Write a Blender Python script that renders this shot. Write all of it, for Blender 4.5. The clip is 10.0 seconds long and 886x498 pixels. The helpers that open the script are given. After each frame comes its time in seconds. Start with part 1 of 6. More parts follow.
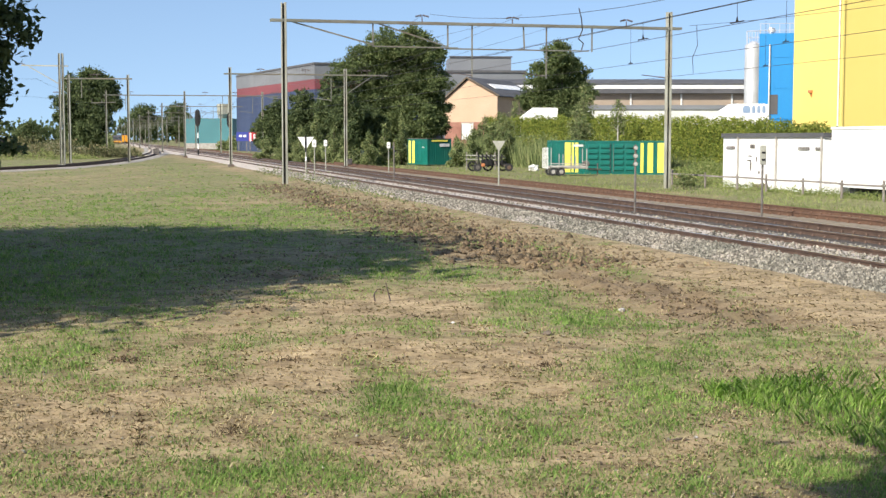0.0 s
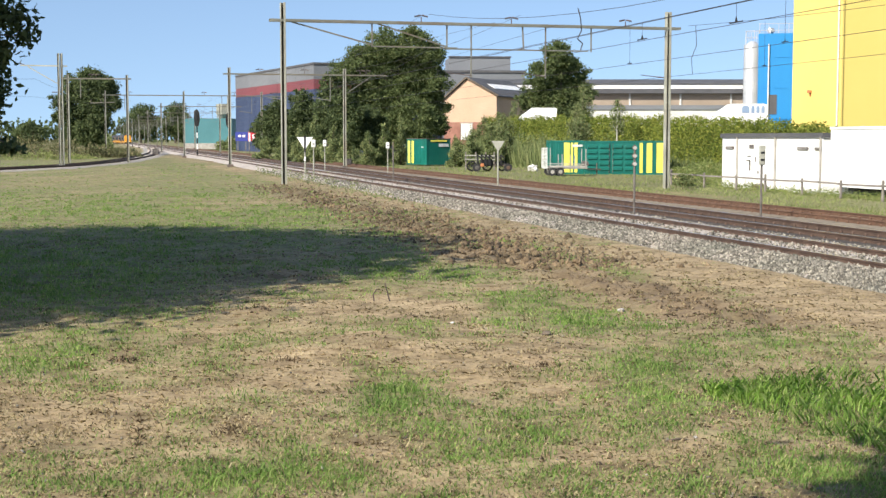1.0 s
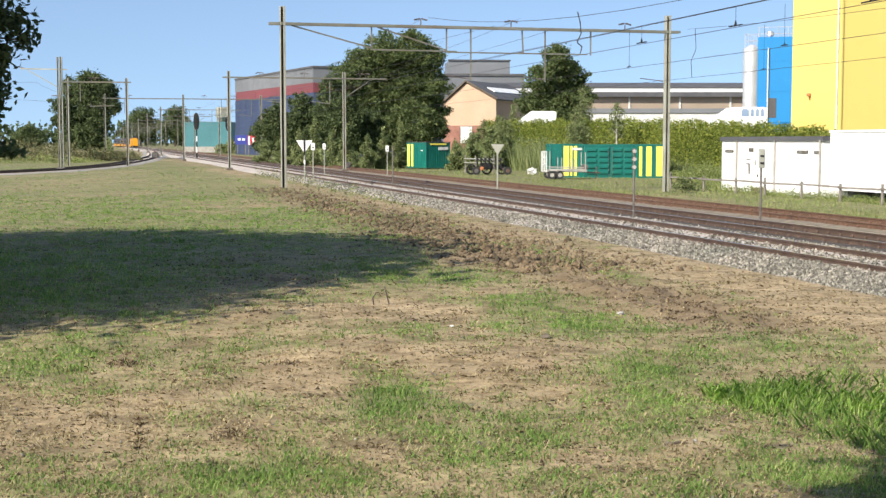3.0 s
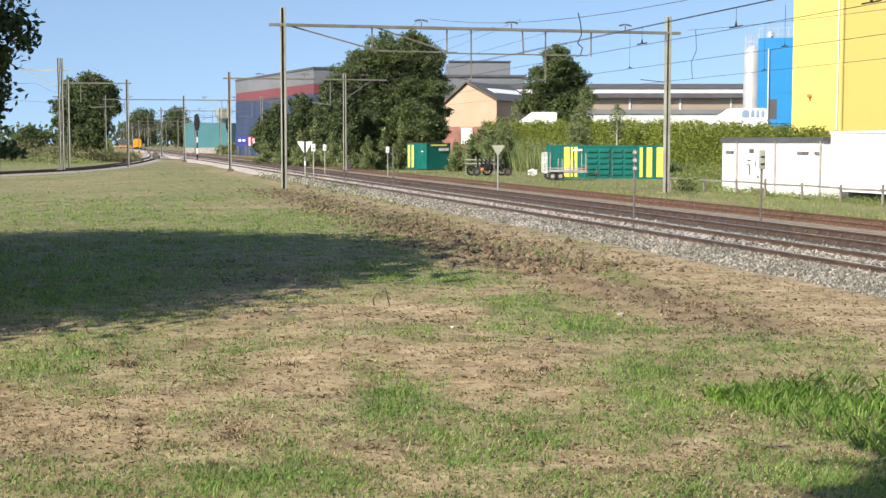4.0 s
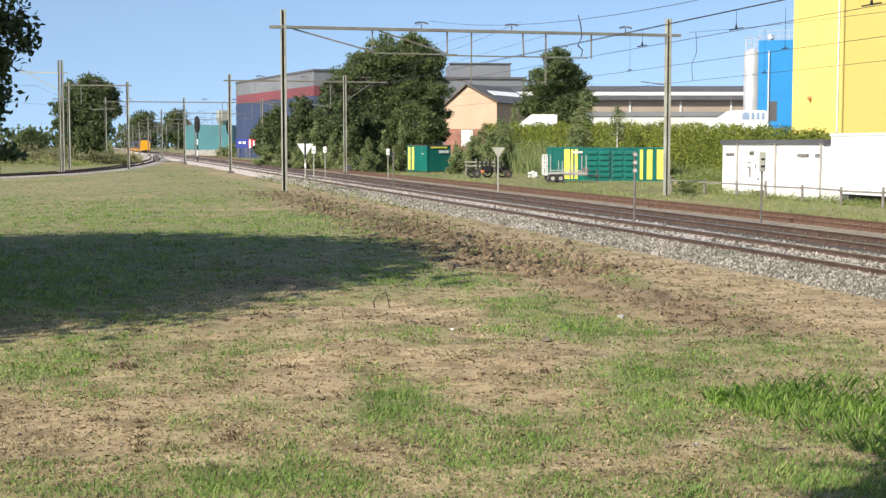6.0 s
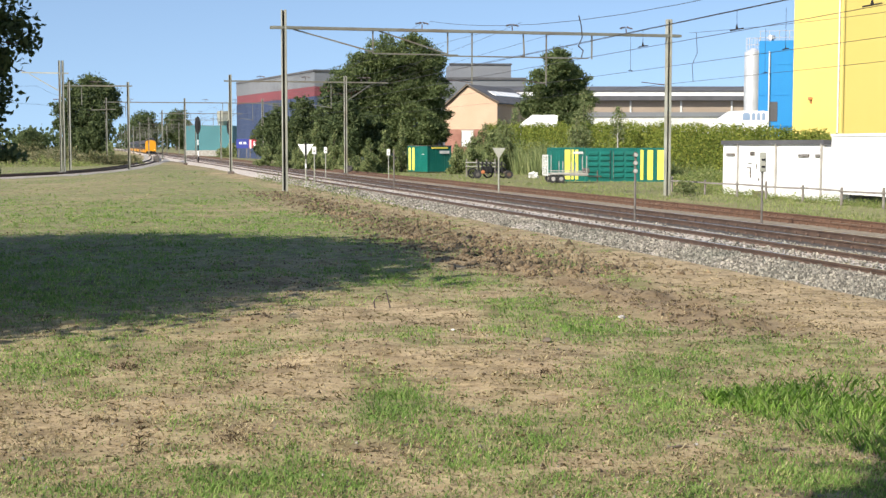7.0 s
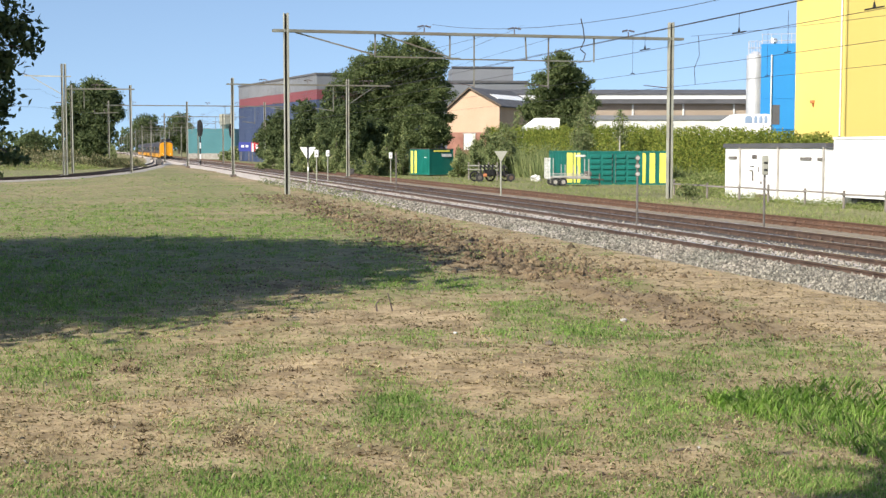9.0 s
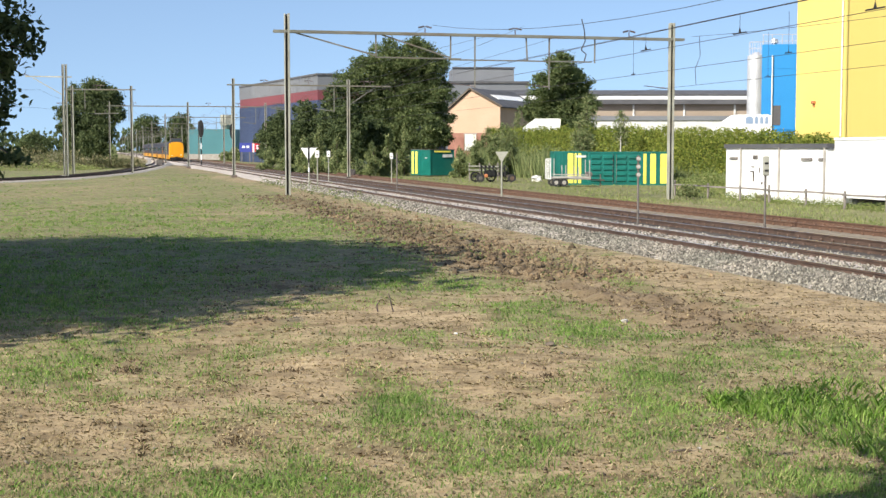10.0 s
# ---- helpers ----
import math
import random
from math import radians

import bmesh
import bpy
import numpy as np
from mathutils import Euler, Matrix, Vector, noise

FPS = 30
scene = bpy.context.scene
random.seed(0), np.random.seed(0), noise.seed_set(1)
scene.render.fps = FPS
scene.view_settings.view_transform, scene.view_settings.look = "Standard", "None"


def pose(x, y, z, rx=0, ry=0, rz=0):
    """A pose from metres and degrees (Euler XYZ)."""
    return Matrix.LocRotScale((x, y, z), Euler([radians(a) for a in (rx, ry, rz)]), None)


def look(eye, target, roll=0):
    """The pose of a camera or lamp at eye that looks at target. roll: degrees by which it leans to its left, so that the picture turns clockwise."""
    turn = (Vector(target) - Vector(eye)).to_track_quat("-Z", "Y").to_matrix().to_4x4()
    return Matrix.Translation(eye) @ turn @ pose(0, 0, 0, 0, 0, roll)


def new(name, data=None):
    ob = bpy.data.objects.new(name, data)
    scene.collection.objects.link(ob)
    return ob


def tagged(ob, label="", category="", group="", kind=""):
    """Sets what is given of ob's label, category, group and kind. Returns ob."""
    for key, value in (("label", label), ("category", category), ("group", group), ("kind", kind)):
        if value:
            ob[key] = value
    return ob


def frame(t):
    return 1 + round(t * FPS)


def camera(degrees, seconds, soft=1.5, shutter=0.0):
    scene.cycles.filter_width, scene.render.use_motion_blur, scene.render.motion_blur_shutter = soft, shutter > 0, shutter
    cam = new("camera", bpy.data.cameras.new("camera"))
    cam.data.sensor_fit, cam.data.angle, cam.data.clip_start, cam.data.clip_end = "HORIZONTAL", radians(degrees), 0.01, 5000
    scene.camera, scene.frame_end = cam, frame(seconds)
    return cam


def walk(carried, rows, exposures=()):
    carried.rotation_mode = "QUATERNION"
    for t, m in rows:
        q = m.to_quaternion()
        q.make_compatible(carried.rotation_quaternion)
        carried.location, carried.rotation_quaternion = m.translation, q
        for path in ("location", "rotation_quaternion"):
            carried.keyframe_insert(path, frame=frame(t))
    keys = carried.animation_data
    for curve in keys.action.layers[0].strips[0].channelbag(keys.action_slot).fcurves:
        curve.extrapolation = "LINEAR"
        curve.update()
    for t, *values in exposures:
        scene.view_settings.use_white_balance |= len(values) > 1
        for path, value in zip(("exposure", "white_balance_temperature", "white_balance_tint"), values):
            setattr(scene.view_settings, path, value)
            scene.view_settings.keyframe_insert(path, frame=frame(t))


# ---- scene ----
# The lens and the slow tilt of a camera held on one spot.
EYE_Z = 2.4
FOCAL = 2400.0
cam = camera(2 * math.degrees(math.atan(784 / FOCAL)), 10.0, 1.45)
TILT = math.degrees(math.atan(196 / FOCAL))


def cam_row(t, dx, dy):
    return t, pose(0, 0, EYE_Z, 90 - TILT + math.degrees(dy / FOCAL), 0, math.degrees(dx / FOCAL))


walk(cam, [cam_row(*r) for r in (
    (0, 0, 0), (0.5, -1.1, 0), (1.0, -1.5, 0.1), (1.5, -1.5, 1.9), (2.0, -1.7, 3.2), (2.5, -2.3, 4.7),
    (3.2, -2.2, 6.4), (4.0, -1.5, 7.8), (4.5, -1.4, 8.3), (5.0, -1.3, 9.3), (5.5, -1.3, 10.9), (6.2, -0.8, 11.8),
    (7.0, -0.1, 12.5), (7.5, 0.1, 13.9), (8.0, 1.6, 15.5), (8.5, 2.3, 16.7), (9.0, 3.7, 18.0), (9.5, 4.6, 18.7),
    (10.0, 5.1, 19.0))])

# ---- light ----
SUN_AZ = math.atan2(-0.66, -0.75)
SUN_EL = radians(36)
world = bpy.data.worlds.new("sky")
scene.world = world
world.use_nodes = True
wn = world.node_tree.nodes
sky = wn.new("ShaderNodeTexSky")
sky.sky_type = "NISHITA"
sky.sun_disc = False
sky.sun_elevation = SUN_EL
sky.sun_rotation = SUN_AZ
sky.air_density, sky.dust_density, sky.ozone_density = 1.0, 1.0, 1.6
wn["Background"].inputs[1].default_value = 0.114
coord, lift = wn.new("ShaderNodeTexCoord"), wn.new("ShaderNodeVectorMath")
lift.operation = "ADD"
lift.inputs[1].default_value = (0, 0, 0.17)
world.node_tree.links.new(coord.outputs["Generated"], lift.inputs[0])
world.node_tree.links.new(lift.outputs[0], sky.inputs[0])
world.node_tree.links.new(sky.outputs[0], wn["Background"].inputs[0])
sun = new("sun", bpy.data.lights.new("sun", "SUN"))
sun.data.energy, sun.data.angle, sun.data.color = 4.6, radians(0.5), (1.0, 0.93, 0.82)
sun.matrix_basis = look((math.sin(SUN_AZ) * 50, math.cos(SUN_AZ) * 50, math.tan(SUN_EL) * 50), (0, 0, 0))
scene.view_settings.exposure = 0.77


# ---- materials ----
def ramp_node(nt, stops):
    r = nt.nodes.new("ShaderNodeValToRGB")
    while len(r.color_ramp.elements) < len(stops):
        r.color_ramp.elements.new(0.5)
    for e, (p, c) in zip(r.color_ramp.elements, stops):
        e.position, e.color = p, (*c, 1)
    return r


def noise_node(nt, scale, detail=4, coord="Object"):
    tc = nt.nodes.new("ShaderNodeTexCoord")
    n = nt.nodes.new("ShaderNodeTexNoise")
    n.inputs["Scale"].default_value, n.inputs["Detail"].default_value = scale, detail
    nt.links.new(tc.outputs[coord], n.inputs["Vector"])
    return n


def mixer(nt, mode, fac, a, b):
    m = nt.nodes.new("ShaderNodeMix")
    m.data_type, m.blend_type = "RGBA", mode
    for sock, v in ((m.inputs[0], fac), (m.inputs[6], a), (m.inputs[7], b)):
        if hasattr(v, "is_linked"):
            nt.links.new(v, sock)
        else:
            sock.default_value = v if isinstance(v, float) else (*v, 1)
    return m.outputs[2]


def mat(name, a, b, scale=3.0, rough=0.7, metal=0.0, bump=0.2, fine=40.0, dirt=None, vary=0.0, glow=0.0):
    """Two colours mixed by a broad noise, grain by a fine one, dirt stains and relief."""
    m = bpy.data.materials.new(name)
    m.use_nodes = True
    nt = m.node_tree
    p = nt.nodes["Principled BSDF"]
    broad, grain = noise_node(nt, scale), noise_node(nt, fine, 3)
    r = ramp_node(nt, ((0.35, a), (0.65, b)))
    nt.links.new(broad.outputs[0], r.inputs[0])
    g = ramp_node(nt, ((0.3, (0.78, 0.78, 0.78)), (0.7, (1.12, 1.12, 1.12))))
    nt.links.new(grain.outputs[0], g.inputs[0])
    col = mixer(nt, "MULTIPLY", 1.0, r.outputs[0], g.outputs[0])
    if dirt:
        st = noise_node(nt, scale * 0.37, 8)
        sr = ramp_node(nt, ((0.5, (0, 0, 0)), (0.75, (0.8, 0.8, 0.8))))
        nt.links.new(st.outputs[0], sr.inputs[0])
        col = mixer(nt, "MIX", sr.outputs[0], col, dirt)
    if vary:
        oi = nt.nodes.new("ShaderNodeObjectInfo")
        v = ramp_node(nt, ((0.0, (1 - vary,) * 3), (1.0, (1 + vary,) * 3)))
        nt.links.new(oi.outputs["Random"], v.inputs[0])
        col = mixer(nt, "MULTIPLY", 1.0, col, v.outputs[0])
    nt.links.new(col, p.inputs["Base Color"])
    p.inputs["Roughness"].default_value, p.inputs["Metallic"].default_value = rough, metal
    if glow:
        p.inputs["Emission Color"].default_value = (*a, 1)
        p.inputs["Emission Strength"].default_value = glow
    if bump:
        bn = nt.nodes.new("ShaderNodeBump")
        bn.inputs["Strength"].default_value, bn.inputs["Distance"].default_value = bump, 0.02
        nt.links.new(grain.outputs[0], bn.inputs["Height"])
        nt.links.new(bn.outputs[0], p.inputs["Normal"])
    return m


def island_mat(name, stops, rough=0.6, through_light=0.0):
    """Leaves, blades and stones: each piece takes its own colour from the ramp."""
    m = bpy.data.materials.new(name)
    m.use_nodes = True
    nt = m.node_tree
    p = nt.nodes["Principled BSDF"]
    geo = nt.nodes.new("ShaderNodeNewGeometry")
    r = ramp_node(nt, stops)
    nt.links.new(geo.outputs["Random Per Island"], r.inputs[0])
    big = noise_node(nt, 0.45, 3)
    br = ramp_node(nt, ((0.3, (0.72, 0.75, 0.7)), (0.7, (1.2, 1.15, 1.1))))
    nt.links.new(big.outputs[0], br.inputs[0])
    col = mixer(nt, "MULTIPLY", 1.0, r.outputs[0], br.outputs[0])
    nt.links.new(col, p.inputs["Base Color"])
    p.inputs["Roughness"].default_value = rough
    if through_light:
        tr = nt.nodes.new("ShaderNodeBsdfTranslucent")
        nt.links.new(col, tr.inputs[0])
        mx = nt.nodes.new("ShaderNodeMixShader")
        mx.inputs[0].default_value = through_light
        nt.links.new(p.outputs[0], mx.inputs[1])
        nt.links.new(tr.outputs[0], mx.inputs[2])
        nt.links.new(mx.outputs[0], nt.nodes["Material Output"].inputs[0])
    return m


def ground_mat():
    """Sandy dry soil with straw; green where the sward (the mesh's own attribute) is dense."""
    m = bpy.data.materials.new("field_soil")
    m.use_nodes = True
    nt = m.node_tree
    p = nt.nodes["Principled BSDF"]
    at = nt.nodes.new("ShaderNodeAttribute")
    at.attribute_name = "sward"
    sep = nt.nodes.new("ShaderNodeSeparateColor")
    nt.links.new(at.outputs["Color"], sep.inputs[0])
    n1, n2, n3 = noise_node(nt, 0.8, 6), noise_node(nt, 7.0, 6), noise_node(nt, 45.0, 4)
    sand = ramp_node(nt, ((0.3, (0.28, 0.216, 0.12)), (0.5, (0.385, 0.297, 0.174)), (0.7, (0.485, 0.38, 0.232))))
    nt.links.new(n1.outputs[0], sand.inputs[0])
    straw = ramp_node(nt, ((0.35, (0.7, 0.66, 0.6)), (0.5, (0.95, 0.95, 0.95)), (0.68, (1.15, 1.12, 1.08))))
    nt.links.new(n2.outputs[0], straw.inputs[0])
    dry = mixer(nt, "MULTIPLY", 1.0, sand.outputs[0], straw.outputs[0])
    green = ramp_node(nt, ((0.3, (0.1, 0.125, 0.035)), (0.5, (0.17, 0.19, 0.062)), (0.7, (0.27, 0.26, 0.115))))
    nt.links.new(n2.outputs[0], green.inputs[0])
    # broken edge between sward and soil
    ad = nt.nodes.new("ShaderNodeMath")
    ad.operation = "MULTIPLY_ADD"
    ad.inputs[1].default_value, ad.inputs[2].default_value = 0.9, -0.45
    nt.links.new(n2.outputs[0], ad.inputs[0])
    ad2 = nt.nodes.new("ShaderNodeMath")
    ad2.operation = "ADD"
    nt.links.new(ad.outputs[0], ad2.inputs[0])
    nt.links.new(sep.outputs[0], ad2.inputs[1])
    edge = ramp_node(nt, ((0.15, (0, 0, 0)), (0.75, (0.85, 0.85, 0.85))))
    nt.links.new(ad2.outputs[0], edge.inputs[0])
    col = mixer(nt, "MIX", edge.outputs[0], dry, green.outputs[0])
    # worn and damp patches at stride length
    n4 = noise_node(nt, 2.2, 6)
    wear = ramp_node(nt, ((0.36, (0.62, 0.58, 0.5)), (0.52, (0.96, 0.95, 0.92)), (0.7, (1.04, 1.03, 1.0))))
    nt.links.new(n4.outputs[0], wear.inputs[0])
    col = mixer(nt, "MULTIPLY", 1.0, col, wear.outputs[0])
    # turned brown earth
    broken = ramp_node(nt, ((0.36, (0.25, 0.25, 0.25)), (0.58, (1, 1, 1))))
    nt.links.new(n2.outputs[0], broken.inputs[0])
    clods = nt.nodes.new("ShaderNodeMath")
    clods.operation = "MULTIPLY"
    nt.links.new(sep.outputs[1], clods.inputs[0])
    nt.links.new(broken.outputs[0], clods.inputs[1])
    col = mixer(nt, "MIX", clods.outputs[0], col, (0.145, 0.1, 0.056))
    # dark crumbs and bits of dead stalk
    n5 = noise_node(nt, 16.0, 7)
    n5.inputs["Roughness"].default_value = 0.75
    crumbs = ramp_node(nt, ((0.37, (0.4, 0.36, 0.32)), (0.45, (0.95, 0.95, 0.95)), (0.62, (1.0, 1.0, 1.0)), (0.72, (1.18, 1.17, 1.15))))
    nt.links.new(n5.outputs[0], crumbs.inputs[0])
    col = mixer(nt, "MULTIPLY", 1.0, col, crumbs.outputs[0])
    gr = ramp_node(nt, ((0.3, (0.78, 0.78, 0.78)), (0.7, (1.14, 1.14, 1.14))))
    nt.links.new(n3.outputs[0], gr.inputs[0])
    col = mixer(nt, "MULTIPLY", 1.0, col, gr.outputs[0])
    nt.links.new(col, p.inputs["Base Color"])
    p.inputs["Roughness"].default_value = 0.95
    bn = nt.nodes.new("ShaderNodeBump")
    bn.inputs["Strength"].default_value, bn.inputs["Distance"].default_value = 0.7, 0.05
    nt.links.new(n2.outputs[0], bn.inputs["Height"])
    nt.links.new(bn.outputs[0], p.inputs["Normal"])
    return m


M = {
    "soil": ground_mat(),
    "ballast": mat("ballast_bed", (0.36, 0.315, 0.275), (0.54, 0.48, 0.425), 5, 0.95, 0, 1.0, 30),
    "ballast_grey": mat("weathered_ballast", (0.22, 0.205, 0.185), (0.36, 0.34, 0.31), 5, 0.95, 0, 1.0, 30),
    "ballast_old": mat("old_ballast", (0.18, 0.145, 0.1), (0.3, 0.25, 0.18), 4, 0.95, 0, 1.0, 30),
    "rail": mat("rusty_rail", (0.075, 0.048, 0.035), (0.12, 0.077, 0.056), 3, 0.7, 0.2, 0.2),
    "rail_red": mat("red_rusty_rail", (0.1, 0.055, 0.034), (0.145, 0.08, 0.05), 3, 0.85, 0.1, 0.2),
    "clip": mat("rusty_rail_clip", (0.25, 0.2, 0.165), (0.36, 0.3, 0.25), 9, 0.8, 0.2, 0.2),
    "ballast_dark": mat("oily_ballast", (0.045, 0.036, 0.03), (0.09, 0.073, 0.06), 4, 0.95, 0, 1.0, 30),
    "railhead": mat("polished_railhead", (0.45, 0.44, 0.43), (0.55, 0.54, 0.53), 3, 0.3, 0.9, 0.0),
    "sleeper": mat("concrete_sleeper", (0.38, 0.33, 0.28), (0.5, 0.45, 0.39), 2, 0.9, 0, 0.3, vary=0.15),
    "sleeper_wood": mat("tarred_sleeper", (0.06, 0.045, 0.035), (0.12, 0.09, 0.065), 2, 0.9, 0, 0.4, vary=0.2),
    "galv": mat("weathered_galvanised_steel", (0.27, 0.27, 0.22), (0.38, 0.38, 0.315), 0.9, 0.6, 0.1, 0.05, dirt=(0.26, 0.22, 0.15)),
    # mast web: rusty brown, with the left flange's shade put into the colour
    "web_shade": mat("shaded_brown_web_steel", (0.055, 0.05, 0.04), (0.1, 0.085, 0.066), 1.5, 0.9, 0.1, 0.1),
    "wire": mat("wire_copper_dark", (0.05, 0.05, 0.045), (0.09, 0.08, 0.07), 3, 0.5, 0.6, 0.0),
    "insul": mat("brown_insulator", (0.07, 0.05, 0.045), (0.12, 0.09, 0.08), 4, 0.3, 0, 0.0),
    "concrete": mat("grey_concrete", (0.3, 0.28, 0.25), (0.42, 0.4, 0.36), 2, 0.9, 0, 0.3),
    "white": mat("white_paint", (0.78, 0.78, 0.77), (0.84, 0.84, 0.82), 0.5, 0.5, 0, 0.03, dirt=(0.7, 0.69, 0.64)),
    "offwhite": mat("weathered_white", (0.6, 0.6, 0.57), (0.72, 0.72, 0.69), 1.5, 0.6, 0, 0.05, dirt=(0.45, 0.42, 0.36)),
    "black": mat("black_paint", (0.008, 0.008, 0.009), (0.015, 0.015, 0.015), 2, 0.85, 0, 0.0),
    "darkgrey": mat("dark_grey_roofing", (0.07, 0.07, 0.075), (0.1, 0.1, 0.105), 0.6, 0.8, 0, 0.1),
    "teal": mat("green_container_paint", (0.004, 0.12, 0.095), (0.008, 0.155, 0.122), 0.8, 0.45, 0, 0.04, dirt=(0.03, 0.13, 0.1)),
    "yellow": mat("yellow_stripe_paint", (0.78, 0.7, 0.1), (0.84, 0.76, 0.14), 1.0, 0.5, 0, 0.03),
    "bldg_yellow": mat("yellow_cladding", (0.74, 0.57, 0.16), (0.77, 0.6, 0.18), 0.08, 0.6, 0, 0.03),
    "bldg_blue": mat("blue_cladding", (0.008, 0.2, 0.5), (0.012, 0.225, 0.54), 0.1, 0.5, 0, 0.03),
    "silver": mat("silo_aluminium", (0.55, 0.56, 0.58), (0.68, 0.69, 0.7), 0.4, 0.4, 0.4, 0.03),
    "navy": mat("blue_steel_cladding", (0.042, 0.06, 0.118), (0.05, 0.072, 0.14), 0.1, 0.6, 0, 0.03),
    "red": mat("red_cladding", (0.17, 0.045, 0.052), (0.2, 0.052, 0.06), 0.1, 0.6, 0, 0.03),
    "sign_blue": mat("blue_sign_paint", (0.03, 0.045, 0.26), (0.04, 0.055, 0.3), 0.5, 0.5, 0, 0.0),
    "sign_red": mat("red_sign_paint", (0.5, 0.02, 0.04), (0.56, 0.03, 0.05), 0.5, 0.5, 0, 0.0),
    "clad_grey": mat("grey_cladding", (0.155, 0.165, 0.18), (0.195, 0.205, 0.22), 0.1, 0.7, 0, 0.05),
    "far_teal": mat("teal_cladding", (0.055, 0.18, 0.2), (0.065, 0.21, 0.23), 0.2, 0.6, 0, 0.05),
    "peach": mat("peach_render", (0.5, 0.345, 0.235), (0.55, 0.385, 0.27), 0.3, 0.85, 0, 0.1),
    "brick_red": mat("red_brown_brick", (0.24, 0.11, 0.08), (0.32, 0.16, 0.12), 0.8, 0.9, 0, 0.2),
    "tan": mat("tan_wall", (0.3, 0.24, 0.18), (0.36, 0.29, 0.22), 0.2, 0.85, 0, 0.1),
    "glass": mat("dark_window_glass", (0.03, 0.04, 0.05), (0.05, 0.06, 0.07), 1, 0.08, 0, 0.0),
    "pane_blue": mat("clear_tent_pane", (0.22, 0.3, 0.42), (0.28, 0.36, 0.48), 1, 0.2, 0, 0.0),
    "rubber": mat("black_rubber", (0.02, 0.02, 0.02), (0.035, 0.035, 0.035), 4, 0.85, 0, 0.1),
    "machine": mat("worn_grey_metal", (0.1, 0.09, 0.08), (0.2, 0.18, 0.16), 3, 0.6, 0.4, 0.1, dirt=(0.16, 0.08, 0.04)),
    "orange": mat("faded_orange_paint", (0.45, 0.16, 0.06), (0.52, 0.2, 0.08), 2, 0.6, 0, 0.05),
    "wood": mat("grey_weathered_wood", (0.16, 0.14, 0.12), (0.26, 0.235, 0.205), 4, 0.9, 0, 0.4),
    "hedge_core": mat("hedge_fill_green", (0.06, 0.085, 0.016), (0.12, 0.155, 0.03), 3, 0.95, 0, 1.0, 9),
    "galv_dark": mat("dull_galvanised_beam", (0.15, 0.15, 0.12), (0.22, 0.22, 0.18), 0.9, 0.6, 0.2, 0.05, dirt=(0.14, 0.1, 0.06)),
    "bark": mat("grey_brown_bark", (0.09, 0.07, 0.05), (0.16, 0.13, 0.1), 3, 0.95, 0, 0.8, 12),
    "birch": mat("pale_birch_bark", (0.4, 0.38, 0.33), (0.55, 0.53, 0.48), 3, 0.9, 0, 0.4),
    "train_yellow": mat("train_yellow_paint", (0.66, 0.285, 0.004), (0.7, 0.305, 0.006), 0.5, 0.35, 0, 0.0),
    "train_blue": mat("train_dark_blue_paint", (0.02, 0.019, 0.03), (0.03, 0.028, 0.042), 0.5, 0.5, 0, 0.0),
    "train_roof": mat("train_grey_roof", (0.04, 0.036, 0.032), (0.065, 0.06, 0.053), 0.7, 0.8, 0, 0.0),
    "headlight": mat("lit_headlight", (1.0, 0.95, 0.85), (1.0, 0.95, 0.85), 1, 0.3, 0, 0, glow=1.4),
    "stone": island_mat("crushed_stone", ((0.0, (0.06, 0.055, 0.045)), (0.4, (0.15, 0.14, 0.12)), (0.75, (0.25, 0.235, 0.2)), (1.0, (0.4, 0.375, 0.32))), 0.9),
    "oak": island_mat("oak_leaves", ((0, (0.042, 0.068, 0.023)), (0.6, (0.085, 0.122, 0.043)), (1, (0.15, 0.185, 0.075))), 0.8, 0.35),
    "broad": island_mat("broad_leaves", ((0, (0.07, 0.105, 0.036)), (0.6, (0.135, 0.18, 0.066)), (1, (0.21, 0.25, 0.1))), 0.85, 0.45),
    "willow": island_mat("willow_leaves", ((0, (0.1, 0.14, 0.05)), (0.6, (0.175, 0.215, 0.085)), (1, (0.29, 0.3, 0.14))), 0.85, 0.3),
    "verge": island_mat("verge_leaves", ((0, (0.1, 0.14, 0.05)), (0.6, (0.19, 0.235, 0.09)), (1, (0.3, 0.32, 0.14))), 0.85, 0.3),
    "scrub": island_mat("dry_scrub_leaves", ((0, (0.075, 0.09, 0.035)), (0.6, (0.15, 0.155, 0.068)), (1, (0.27, 0.23, 0.13))), 0.9, 0.25),
    "hedge": island_mat("hedge_leaves", ((0, (0.10, 0.145, 0.02)), (0.5, (0.2, 0.255, 0.04)), (1, (0.34, 0.35, 0.075))), 0.9, 0.4),
    "blade": island_mat("green_grass", ((0, (0.13, 0.24, 0.045)), (0.6, (0.235, 0.375, 0.095)), (1, (0.4, 0.46, 0.17))), 0.9, 0.5),
    "verge_blade": island_mat("rough_verge_grass", ((0, (0.14, 0.2, 0.05)), (0.6, (0.25, 0.31, 0.1)), (1, (0.4, 0.4, 0.18))), 0.9, 0.4),
    "juicy": island_mat("juicy_grass", ((0, (0.25, 0.43, 0.07)), (0.6, (0.38, 0.57, 0.14)), (1, (0.54, 0.64, 0.25))), 0.85, 0.6),
    "straw": island_mat("dry_grass", ((0, (0.26, 0.21, 0.11)), (0.6, (0.4, 0.33, 0.185)), (1, (0.53, 0.46, 0.28))), 0.95, 0.25),
}


